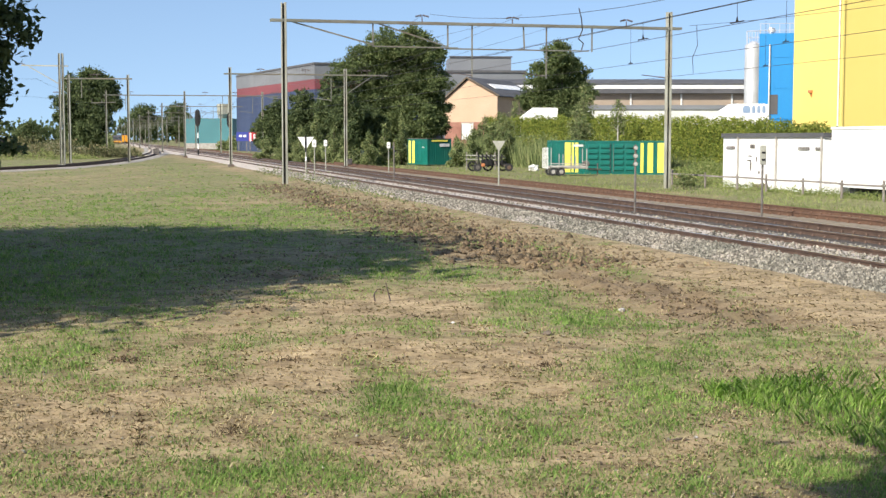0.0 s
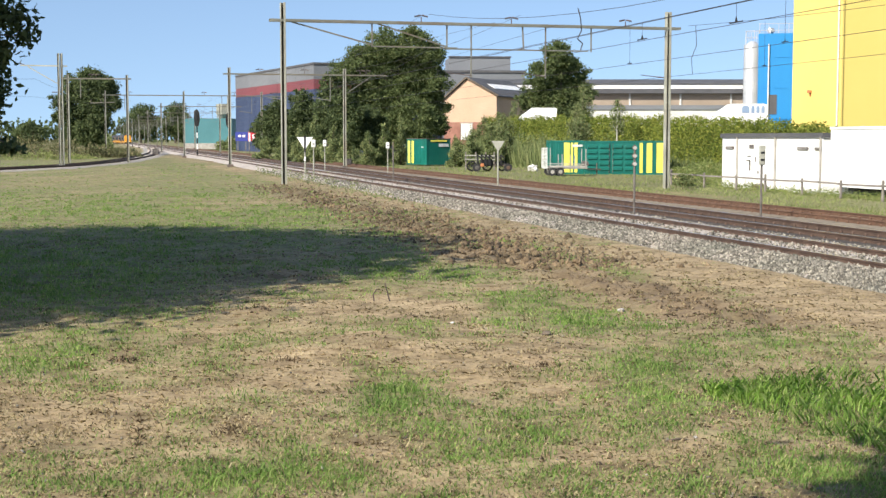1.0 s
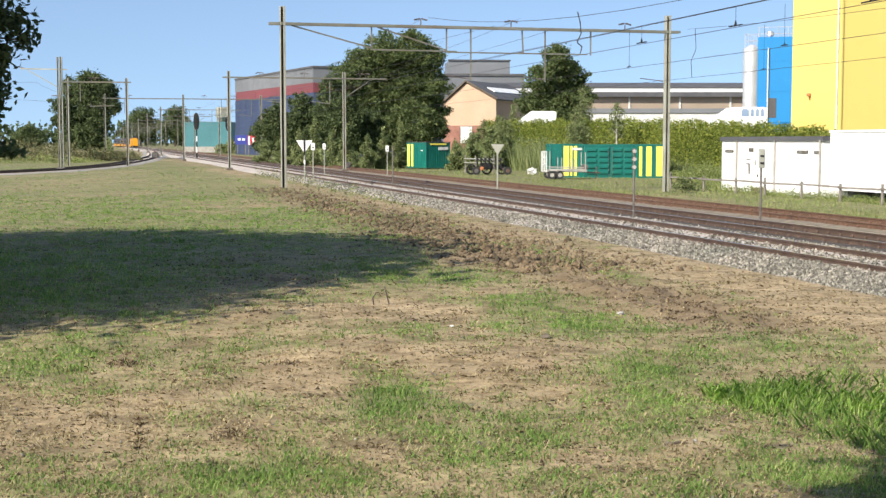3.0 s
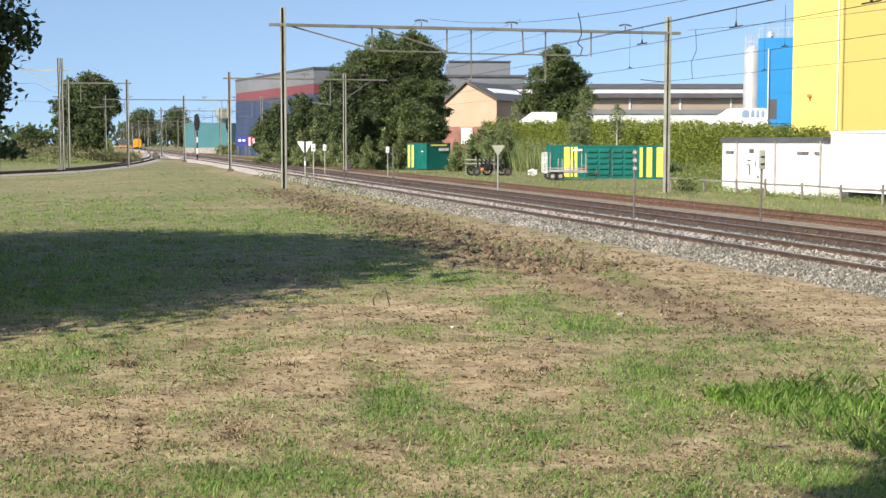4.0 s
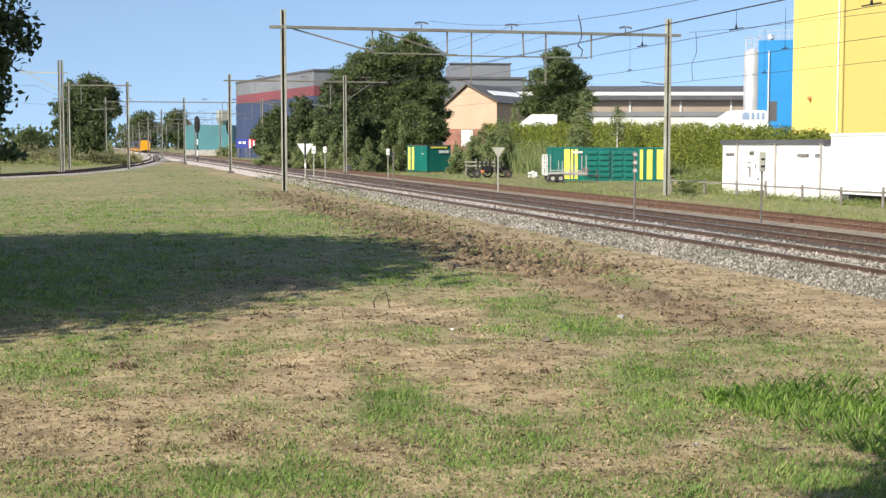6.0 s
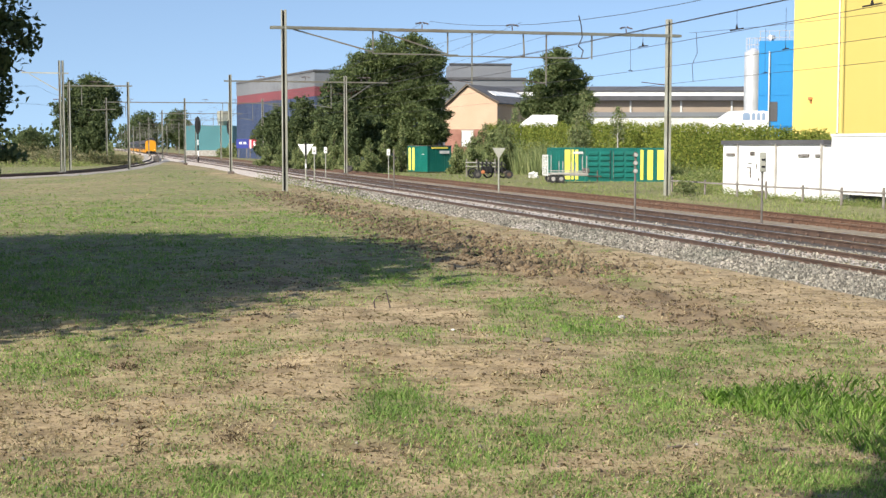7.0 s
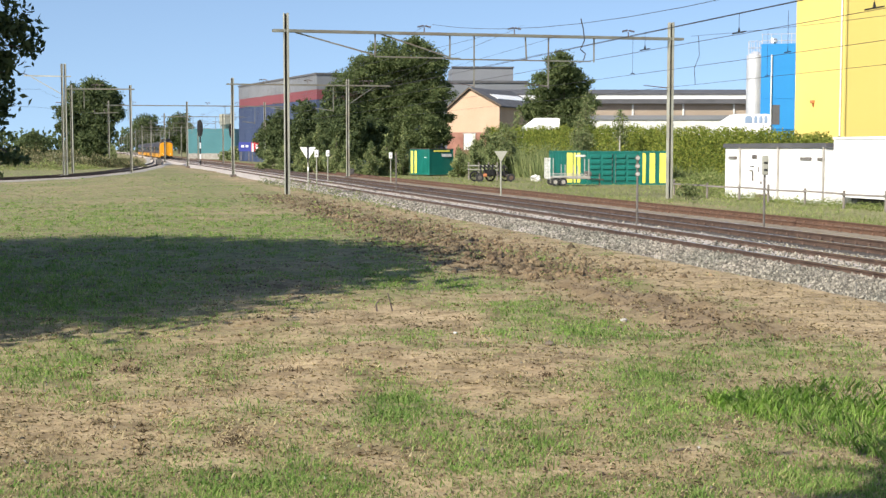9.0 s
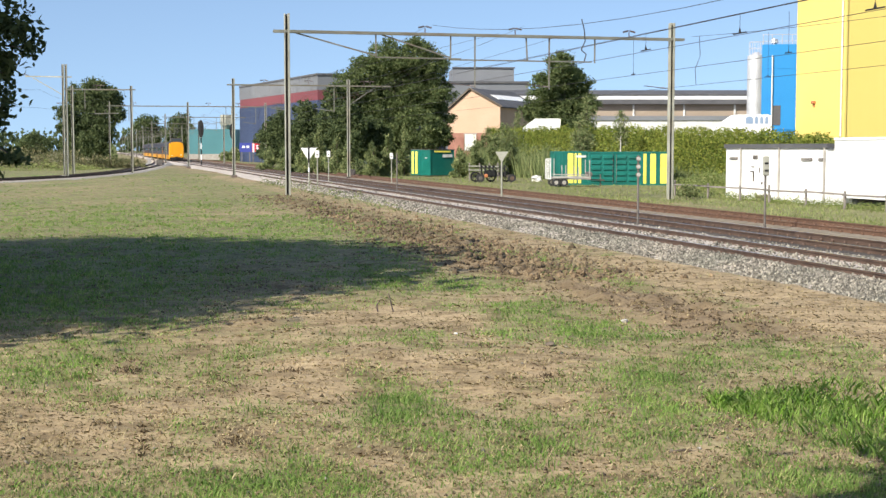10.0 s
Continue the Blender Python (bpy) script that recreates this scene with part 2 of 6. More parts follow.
# ---- mesh tools ----
def box(bm, sx, sy, sz, x=0, y=0, z=0, rz=0.0, bevel=0.0):
    """A box of that size, its base centre at x, y, z."""
    made = bmesh.ops.create_cube(bm, size=1, matrix=Matrix.Translation((x, y, z + sz / 2)) @ Matrix.Rotation(rz, 4, "Z") @ Matrix.Diagonal((sx, sy, sz, 1)))
    if bevel:
        edges = list({e for v in made["verts"] for e in v.link_edges})
        bmesh.ops.bevel(bm, geom=edges, offset=bevel, segments=1, affect="EDGES")
    return bm


def rod(bm, a, b, ra, rb=None, n=6):
    """A tapered tube from a to b."""
    a, b = Vector(a), Vector(b)
    rb = ra if rb is None else rb
    d = b - a
    bmesh.ops.create_cone(bm, cap_ends=True, segments=n, radius1=ra, radius2=max(rb, 0.001), depth=d.length,
                          matrix=Matrix.Translation((a + b) / 2) @ d.to_track_quat("Z", "Y").to_matrix().to_4x4())
    return bm


def bar(bm, a, b, w, h):
    """A square-cut bar from a to b."""
    a, b = Vector(a), Vector(b)
    d = b - a
    bmesh.ops.create_cube(bm, size=1, matrix=Matrix.Translation((a + b) / 2) @ d.to_track_quat("Z", "Y").to_matrix().to_4x4() @ Matrix.Diagonal((w, h, d.length, 1)))
    return bm


def prism(bm, outline, y0, y1):
    """An outline in x, z pulled along y from y0 to y1."""
    f = [bm.verts.new((x, y0, z)) for x, z in outline]
    b = [bm.verts.new((x, y1, z)) for x, z in outline]
    n = len(outline)
    bm.faces.new(f)
    bm.faces.new(b[::-1])
    for i in range(n):
        bm.faces.new((f[i], b[i], b[(i + 1) % n], f[(i + 1) % n]))
    bmesh.ops.recalc_face_normals(bm, faces=bm.faces[:])
    return bm


def B():
    return bmesh.new()


def part(name, bm, material, parent=None, label="", smooth=False):
    me = bpy.data.meshes.new(name)
    bm.to_mesh(me)
    bm.free()
    me.materials.append(M[material])
    if smooth:
        for f in me.polygons:
            f.use_smooth = True
    ob = new(name, me)
    if parent:
        ob.parent = parent
    return tagged(ob, label)


def soup(name, verts, faces, material, parent=None):
    me = bpy.data.meshes.new(name)
    me.from_pydata(verts, [], faces)
    me.materials.append(M[material])
    ob = new(name, me)
    if parent:
        ob.parent = parent
    return ob


def thing(name, m, label, category, group="", kind=""):
    ob = new(name)
    ob.matrix_basis = m
    return tagged(ob, label, category, group, kind)


# ---- the lie of the railway ----
LEAN = 0.256
RZ = math.degrees(math.atan(LEAN))
SEC = math.sqrt(1 + LEAN * LEAN)
TRACKS = ((14.88, 0.17), (18.78, 0.10), (23.2, 0.05))


def tp(c, y, z=0.0):
    """The place beside the railway: c tells the line, y the distance ahead."""
    return (c - LEAN * y, y, z)


def at(c, y, z=0.0, turn=0.0):
    return pose(*tp(c, y, z), 0, 0, RZ + turn)


def smooth(a, b, x):
    t = min(1, max(0, (x - a) / (b - a)))
    return t * t * (3 - 2 * t)


def ground_z(x, y):
    p = (x + LEAN * y - 14.88) / SEC
    base = -0.42 * smooth(-2.7, -1.2, p)
    if p < -2.5:
        base += 0.05 * noise.noise((x * 0.35, y * 0.35, 0)) + 0.022 * noise.noise((x * 1.7, y * 1.7, 3))
        if y < 60:
            base += 0.2 * brown(x, y) * (noise.noise((x * 2.6, y * 1.9, 8)) + 0.4 * noise.noise((x * 6, y * 4, 9)))
    return base


# patches of thick green sward: x, y, radius across, radius along, strength
GREEN = ((-0.5, 12.8, 0.32, 1.18, 0.75), (-1.3, 9.5, 0.52, 0.61, 0.75), (-2.7, 9.1, 0.35, 0.27, 0.4), (0.4, 11.0, 0.88, 1.19, 0.35), (2.0, 13.8, 0.46, 1.19, 0.6),
         (2.0, 12.1, 0.41, 1.19, 0.4), (2.9, 15.3, 0.19, 0.91, 0.5), (2.5, 9.6, 0.65, 0.64, 0.45), (1.6, 9.1, 0.19, 0.27, 0.6), (-4.2, 14.9, 0.69, 1.78, 0.5),
         (-3.3, 12.4, 0.18, 0.69, 0.4), (-3.1, 9.5, 0.2, 0.41, 0.35), (-6.1, 41.2, 2.41, 6.67, 0.5), (-11.4, 46.9, 3.52, 7.05, 0.25), (-0.9, 24.5, 0.77, 1.9, 0.6),
         (-6.1, 21.7, 1.45, 3.38, 0.45), (3.7, 12.1, 1.1, 1.2, 0.5))
GREEN_BEYOND = ((1.3, 20.5, 0.56, 1.49, 0.65), (1.9, 17.9, 0.49, 1.42, 0.75), (2.6, 17.5, 0.22, 0.49, 0.5), (0.3, 24.3, 0.71, 1.35, 0.55), (0.8, 18.2, 0.34, 1.17, 0.45),
                (-0.3, 17.5, 0.26, 0.87, 0.4), (4.4, 20.9, 0.31, 0.92, 0.4), (3.9, 15.9, 0.4, 0.72, 0.5), (4.7, 15.9, 0.4, 0.72, 0.45), (2.0, 25.8, 0.24, 0.93, 0.6),
                (3.2, 23.9, 0.4, 1.2, 0.9), (2.5, 26.8, 0.5, 1.3, 0.65), (1.8, 30.2, 0.6, 1.6, 0.6), (-0.9, 14.5, 0.27, 0.6, 0.4), (-10.0, 68.0, 3.4, 7.3, 0.2),
                # last two: some grass grows there, but they mainly darken the oak's shadow
                (-48, 125, 16, 30, 0.6), (-7.5, 26, 5, 5.5, 0.5), (-9.5, 26, 2.5, 6, 0.4))
# bare sand
SAND = ((-1.0, 19.3, 0.89, 0.72, 0.75), (-0.1, 18.7, 0.39, 0.68, 0.6), (-3.5, 11.6, 0.59, 1.35, 0.6), (-1.4, 13.9, 0.53, 0.97, 0.6), (0.4, 14.5, 0.67, 1.05, 0.5),
        (5.6, 18.5, 0.62, 2.14, 0.8), (1.0, 21.5, 0.5, 0.9, 0.5), (-0.5, 10.4, 0.31, 0.43, 0.45), (1.1, 10.0, 0.34, 0.36, 0.6), (2.4, 11.4, 0.29, 0.42, 0.5),
        (-2.5, 10.8, 0.23, 0.85, 0.35), (-0.5, 15.3, 0.45, 0.66, 0.4), (2.0, 10.4, 0.27, 0.35, 0.45), (-2.5, 12.8, 0.32, 0.73, 0.4), (1.4, 15.7, 0.4, 0.61, 0.35))
# turned or trodden brown earth
BROWN = ((-2.5, 18.6, 0.22, 0.49, 0.8), (-3.0, 23.5, 0.79, 0.97, 0.6), (-1.7, 11.3, 0.22, 0.32, 0.5), (-3.0, 11.6, 0.24, 0.19, 0.5), (-1.8, 14.5, 0.18, 0.3, 0.5),
         (1.1, 14.5, 0.24, 0.37, 0.6), (-3.5, 15.0, 0.16, 0.32, 0.9), (3.4, 19.8, 0.58, 1.53, 0.55), (3.6, 18.2, 0.46, 0.94, 0.4), (-4.1, 27.4, 1.26, 1.58, 0.4),
         (-9.0, 31.1, 1.56, 2.04, 0.4), (-1.1, 16.1, 0.41, 0.46, 0.3), (-0.1, 11.6, 0.15, 0.19, 0.3), (0.5, 28.1, 0.59, 1.24, 0.5), (-0.4, 18.3, 0.12, 0.2, 0.6))


def blob(list_, x, y):
    v = 0
    for bx, by, rx, ry, s in list_:
        q = ((x - bx) / rx) ** 2 + ((y - by) / ry) ** 2
        if q < 6:
            v += s * math.exp(-q)
    return v


def band(x, y):
    """The strip of turned earth that runs beside the toe of the stone bed."""
    p = (x + LEAN * y - 14.88) / SEC
    if not -10 < p < -2:
        return 0.0
    wide = 0.9 + 0.5 * smooth(26, 36, y)
    return math.exp(-((p + 6.1 - 0.4 * smooth(30, 45, y)) / wide) ** 2) * smooth(16, 19, y) * (1 - smooth(58, 80, y))


def sward(x, y):
    v = 0.34 + 0.3 * smooth(22, 36, y) + 0.35 * smooth(28, 40, y) * noise.noise((x * 0.2, y * 0.09, 17)) + 0.2 * noise.noise((x * 0.55, y * 0.4, 7)) + 0.3 * noise.noise((x * 1.5, y * 1.1, 11))
    v += 0.22 * noise.noise((x * 4.2, y * 3.0, 13)) + 0.8 * (blob(GREEN, x, y) + blob(GREEN_BEYOND, x, y)) - 0.9 * blob(SAND, x, y) - 0.4 * blob(BROWN, x, y)
    p = (x + LEAN * y - 14.88) / SEC
    if p > 9:
        v += 0.42 - 0.5 * max(0, 1 - abs(p - 14.5) / 1.6)
    if -7 < p < -2:
        v -= 0.34 * smooth(-5.4, -4.2, p)
    v += band(x, y) * (-0.3 + 0.9 * max(0, noise.noise((x * 0.9, y * 0.45, 31))))
    return min(1, max(0, v))


def brown(x, y):
    v = blob(BROWN, x, y) * (0.9 + 1.0 * noise.noise((x * 2.2, y * 1.6, 5)))
    v += band(x, y) * max(0, 0.8 + 0.7 * noise.noise((x * 1.1, y * 0.6, 15)) + 0.4 * noise.noise((x * 4.0, y * 2.6, 16)))
    return min(0.85, max(0, v))


def spread(a, b, first, grow):
    out, step = [a], first
    while out[-1] < b:
        out.append(out[-1] + step)
        step *= grow
    return out


def build_ground():
    ys = [-1500, -300, -60, -15, 0, 4] + [6 + 0.22 * i for i in range(130)] + spread(34.8, 2600, 0.5, 1.045)
    xs_in = [-11 + 0.22 * i for i in range(101)]
    left = [-x for x in spread(11.4, 2600, 0.5, 1.075)][::-1]
    xs = left + xs_in + spread(11.6, 2600, 0.5, 1.075)
    verts = [(x, y, ground_z(x, y)) for y in ys for x in xs]
    n = len(xs)
    faces = [(j * n + i, j * n + i + 1, (j + 1) * n + i + 1, (j + 1) * n + i) for j in range(len(ys) - 1) for i in range(n - 1)]
    ob = soup("ground", verts, faces, "soil")
    a = ob.data.color_attributes.new("sward", "FLOAT_COLOR", "POINT")
    a.data.foreach_set("color", [c for x, y, z in verts for c in (sward(x, y), brown(x, y), 0, 1)])
    for f in ob.data.polygons:
        f.use_smooth = True
    return tagged(ob, "dry sandy field with patchy green grass", "ground", kind="structure")


ground = build_ground()


# ---- tracks ----
RAIL_OUTLINE = ((-0.07, 0), (0.07, 0), (0.07, 0.012), (0.012, 0.03), (0.012, 0.125), (0.036, 0.135), (0.036, 0.17),
                (-0.036, 0.17), (-0.036, 0.135), (-0.012, 0.125), (-0.012, 0.03), (-0.07, 0.012))


CURVE_START = 516.0


def bend(y):
    """How far the line has swung to the left at y metres along it."""
    return 1.4e-4 * max(0.0, y - CURVE_START) ** 2


def curve_points(points, step):
    """A smooth line through the points (Catmull-Rom)."""
    out = []
    p = [Vector(points[0]) * 2 - Vector(points[1])] + [Vector(q) for q in points] + [Vector(points[-1]) * 2 - Vector(points[-2])]
    for i in range(1, len(p) - 2):
        n = max(2, int((p[i + 1] - p[i]).length / step))
        for k in range(n):
            t = k / n
            out.append(0.5 * (2 * p[i] + (p[i + 1] - p[i - 1]) * t + (2 * p[i - 1] - 5 * p[i] + 4 * p[i + 1] - p[i + 2]) * t * t
                              + (3 * p[i] - p[i - 1] - 3 * p[i + 1] + p[i + 2]) * t ** 3))
    return out


def sweep(line, outline, closed=True):
    bm = B()
    rows = []
    for i, q in enumerate(line):
        d = (line[min(i + 1, len(line) - 1)] - line[max(i - 1, 0)]).normalized()
        side = Vector((d.y, -d.x, 0))
        rows.append([bm.verts.new(q + side * x + Vector((0, 0, z))) for x, z in outline])
    n = len(outline)
    for a, b in zip(rows, rows[1:]):
        for i in range(n if closed else n - 1):
            bm.faces.new((a[i], a[(i + 1) % n], b[(i + 1) % n], b[i]))
    bmesh.ops.recalc_face_normals(bm, faces=bm.faces[:])
    return bm


def sleeper_mesh(width, material, clip):
    bm = box(B(), 2.5, width, 0.2, 0, 0, -0.2, 0, 0.02)
    me = bpy.data.meshes.new("sleeper")
    plain = len(bm.faces)
    for sx in (-0.753, 0.753):
        for k in (-0.11, 0.11):
            box(bm, 0.07, 0.09, 0.085, sx + k, 0, 0.0, 0, 0.02)
    bm.faces.ensure_lookup_table()
    for f in bm.faces[plain:]:
        f.material_index = 1
    bm.to_mesh(me)
    bm.free()
    me.materials.append(M[material])
    me.materials.append(M[clip])
    return me


def build_track(c, top, rail_material, sleeper, label, y0, y1, count):
    """A straight track: two rails with polished heads and the sleepers under them; top is the height of the railhead."""
    tr = thing("railway_track", at(c, 0, top), label, "track", kind="structure")
    for sx in (-0.753, 0.753):
        line = [Vector((-bend(y), y, 0)) for y in [y0, min(y1, CURVE_START)] + [CURVE_START + 25 * k for k in range(1, 18) if y1 > CURVE_START]]
        r = part("rail", sweep(line, [(x + sx, z - 0.17) for x, z in RAIL_OUTLINE]), rail_material, tr)
        if rail_material == "rail":
            part("railhead", sweep(line, ((sx - 0.025, 0.001), (sx + 0.025, 0.001), (sx + 0.025, 0.004), (sx - 0.025, 0.004))), "railhead", r, "bright worn running surface")
    me = sleeper_mesh(0.26, sleeper, "clip" if sleeper == "sleeper" else rail_material)
    n = int((y1 - y0) / 0.6)
    far = B()
    for i in range(n):
        yy = y0 + 0.3 + i * 0.6
        if i < count:
            s = new("sleeper", me)
            s.parent = tr
            s.location = (random.uniform(-0.02, 0.02), yy, -0.172)
        elif i < 700:
            box(far, 2.5, 0.26, 0.2, 0, yy, -0.372)
    ob = part("far_sleepers", far, sleeper, tr)
    tagged(ob, kind="stuff")
    return tr


def build_bed():
    """The stone bed under the three tracks, with its shoulders."""
    outline = ((-2.75, -0.2), (-1.75, 0.02), (-1.2, 0.05), (1.3, 0.05), (1.9, 0.03), (2.4, -0.03), (5.2, -0.055), (6.2, -0.1), (9.4, -0.1), (10.6, -0.5),
               (10.6, -0.8), (-2.75, -0.8))
    bed = thing("ballast_bed", at(14.88, 0), "grey crushed stone bed under the tracks", "ballast", kind="structure")
    bm = B()
    ys = spread(8, 950, 1.0, 1.03)
    rows = [[bm.verts.new((x, y, z + (0.035 * noise.noise((x * 1.3, y * 0.7, 2)) if z > -0.3 else 0))) for x, z in outline[:10]] for y in ys]
    for a, b in zip(rows, rows[1:]):
        for i in range(9):
            bm.faces.new((a[i], a[i + 1], b[i + 1], b[i]))
    ob = part("fresh_stone", bm, "ballast", bed, smooth=True)
    ob.data.materials.append(M["ballast_old"])
    ob.data.materials.append(M["ballast_dark"])
    for f in ob.data.polygons:
        if f.index % 9 >= 5:
            f.material_index = 2 if f.index % 9 == 5 else 1
    return bed


build_bed()
Y0 = 9
build_track(*TRACKS[0], "rail", "sleeper", "main line track with concrete sleepers in fresh stone", Y0, 930, 150)
build_track(*TRACKS[1], "rail", "sleeper_wood", "main line track on dark weathered sleepers", Y0 + 3, 930, 120)
build_track(*TRACKS[2], "rail_red", "sleeper_wood", "disused siding with red rusty rails", Y0 + 6, 500, 120)


def build_branch():
    line = curve_points([(-44, 76, 0), (-37.5, 88, 0), (-33.6, 97, 0), (-31.7, 106, 0), (-31.3, 118, 0), (-33, 138, 0), (-37.6, 170, 0),
                         (-45, 212, 0), (-58.3, 275, 0), (-75.3, 352, 0)], 2.5)
    tr = thing("branch_track", pose(0, 0, 0.25), "curved branch track leaving the main line", "track", kind="structure")
    for sx in (-0.753, 0.753):
        part("rail", sweep(line, [(x + sx, z - 0.17) for x, z in RAIL_OUTLINE]), "rail", tr)
    ties = B()
    for a, b in zip(curve_points([tuple(q) for q in line], 0.6), curve_points([tuple(q) for q in line], 0.6)[1:]):
        d = b - a
        box(ties, 2.5, 0.26, 0.2, a.x, a.y, -0.39, math.atan2(-d.x, d.y))
    tagged(part("sleepers", ties, "sleeper", tr), kind="stuff")
    bed = part("branch_bed", sweep(line, ((-2.9, -0.25), (-1.8, 0.05), (1.8, 0.05), (2.9, -0.25)), False), "ballast_grey", None, smooth=True)
    tagged(bed, "pale stone bed under the curved track", "ballast", kind="structure")


build_branch()


# ---- overhead line ----
def mast(parent, x, y, z0, z1, w=0.24, d=0.24):
    """A rolled H section standing upright: two pale flanges and, deep between them, a rust-brown web darkened for the
    flange's shade.
    """
    # right flange widened, so the mast reads dark on the left, lit on the right
    bm = box(B(), w * 0.4, d, z1 - z0, x + w * 0.3, y, z0, 0, 0.004)
    box(bm, w * 0.09, d, z1 - z0, x - w * 0.455, y, z0, 0, 0.003)
    m = part("mast", bm, "galv", parent)
    part("web", box(B(), w * 0.52, 0.03, z1 - z0 - 0.02, x - w * 0.155, y + d * 0.1, z0), "web_shade", m, "rust-brown web darkened for the flange's shade")
    return m


def insulator(bm, a, b, r=0.06):
    a, b = Vector(a), Vector(b)
    n = 5
    for i in range(n):
        p, q = a.lerp(b, i / n), a.lerp(b, (i + 0.55) / n)
        rod(bm, p, q, r, r * 0.6, 8)
    rod(bm, a, b, r * 0.4, n=6)
    return bm


def build_portal(c, y, width, z_beam, z_top, bases, label, arms=(), over=0.9, braces=(), reach=0.0, sizes=0.22, single=False, thick=0.11):
    """A steel gantry across the tracks. x runs across the tracks from the first mast."""
    po = thing("catenary_portal", at(c, y), label, "catenary mast", "overhead line masts")
    for x, z0 in ((0, bases[0]), (width, bases[1]))[:1 if single else 2]:
        mast(po, x, 0, z0, z_top, sizes * 1.15, sizes * 1.7)
        f = box(B(), 0.5, 0.5, 0.3, x, 0, z0 - 0.29, 0, 0.04)
        part("footing", f, "machine", po, "square concrete footing")
    bm = B()
    for dy in (-0.17, 0.17):
        box(bm, width + over * 2 + reach, 0.03, thick, width / 2 + reach / 2, dy, z_beam)
        for dz in (0.0, thick - 0.015):
            box(bm, width + over * 2 + reach, 0.08, 0.015, width / 2 + reach / 2, dy * 0.8, z_beam + dz)
    k = 0.0
    while k < width:
        box(bm, 0.08, 0.3, 0.012, k, 0, z_beam + thick)
        k += 0.9
    part("beam", bm, "galv_dark", po, "double channel cross beam")
    for x0, z0, x1, z1 in braces:
        part("brace", bar(B(), (x0, 0, z0), (x1, 0, z1), 0.07, 0.07), "galv_dark", po)
    for x in arms:
        a = B()
        rod(a, (x, 0, z_beam + 0.15), (x, 0, z_beam + 0.42), 0.03)
        insulator(a, (x - 0.35, 0, z_beam + 0.42), (x - 0.02, 0, z_beam + 0.5))
        insulator(a, (x + 0.35, 0, z_beam + 0.42), (x + 0.02, 0, z_beam + 0.5))
        part("insulator", a, "insul", po, "brown ribbed insulator pair")
    return po


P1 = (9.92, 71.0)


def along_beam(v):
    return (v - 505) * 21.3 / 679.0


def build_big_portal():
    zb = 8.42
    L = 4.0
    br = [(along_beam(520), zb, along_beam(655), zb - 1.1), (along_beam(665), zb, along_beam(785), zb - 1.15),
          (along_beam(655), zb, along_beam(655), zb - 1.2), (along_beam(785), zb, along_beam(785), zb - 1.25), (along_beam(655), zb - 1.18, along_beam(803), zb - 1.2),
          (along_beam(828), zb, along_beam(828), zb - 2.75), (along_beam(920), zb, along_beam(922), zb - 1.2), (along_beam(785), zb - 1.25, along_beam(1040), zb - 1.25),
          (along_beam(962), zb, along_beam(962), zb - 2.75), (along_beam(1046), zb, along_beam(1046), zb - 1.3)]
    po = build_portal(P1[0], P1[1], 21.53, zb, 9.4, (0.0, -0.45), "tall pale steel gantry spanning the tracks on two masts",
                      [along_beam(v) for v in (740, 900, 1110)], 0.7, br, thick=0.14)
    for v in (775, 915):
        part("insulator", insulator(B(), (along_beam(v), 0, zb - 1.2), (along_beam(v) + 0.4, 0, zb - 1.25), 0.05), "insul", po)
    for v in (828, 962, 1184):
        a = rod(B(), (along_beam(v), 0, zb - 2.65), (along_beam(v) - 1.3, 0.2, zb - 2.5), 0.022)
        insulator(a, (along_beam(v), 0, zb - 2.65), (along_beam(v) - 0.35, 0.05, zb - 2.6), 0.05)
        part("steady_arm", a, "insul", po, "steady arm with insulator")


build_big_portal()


def small_portal(y):
    w, zb = 9.85, 7.75
    br = [(w, zb - 1.6, w + 2.4, zb)]
    for cx in (3.4, 7.2):
        br += [(cx + 1.4, zb, cx + 1.4, zb - 2.2), (cx + 1.4, zb - 2.1, cx - 0.2, zb - 1.9)]
    return build_portal(11.5, y, w, zb, 8.35, (0.2, 0.0), "pale steel gantry over two tracks with a side bracket", (2.6, 6.4, w + 1.4, w + 1.9), 0.5, br, 3.2, 0.2)


for y in (115, 173, 231, 289, 347, 405, 463, 521, 579, 640, 700):
    small_portal(y)


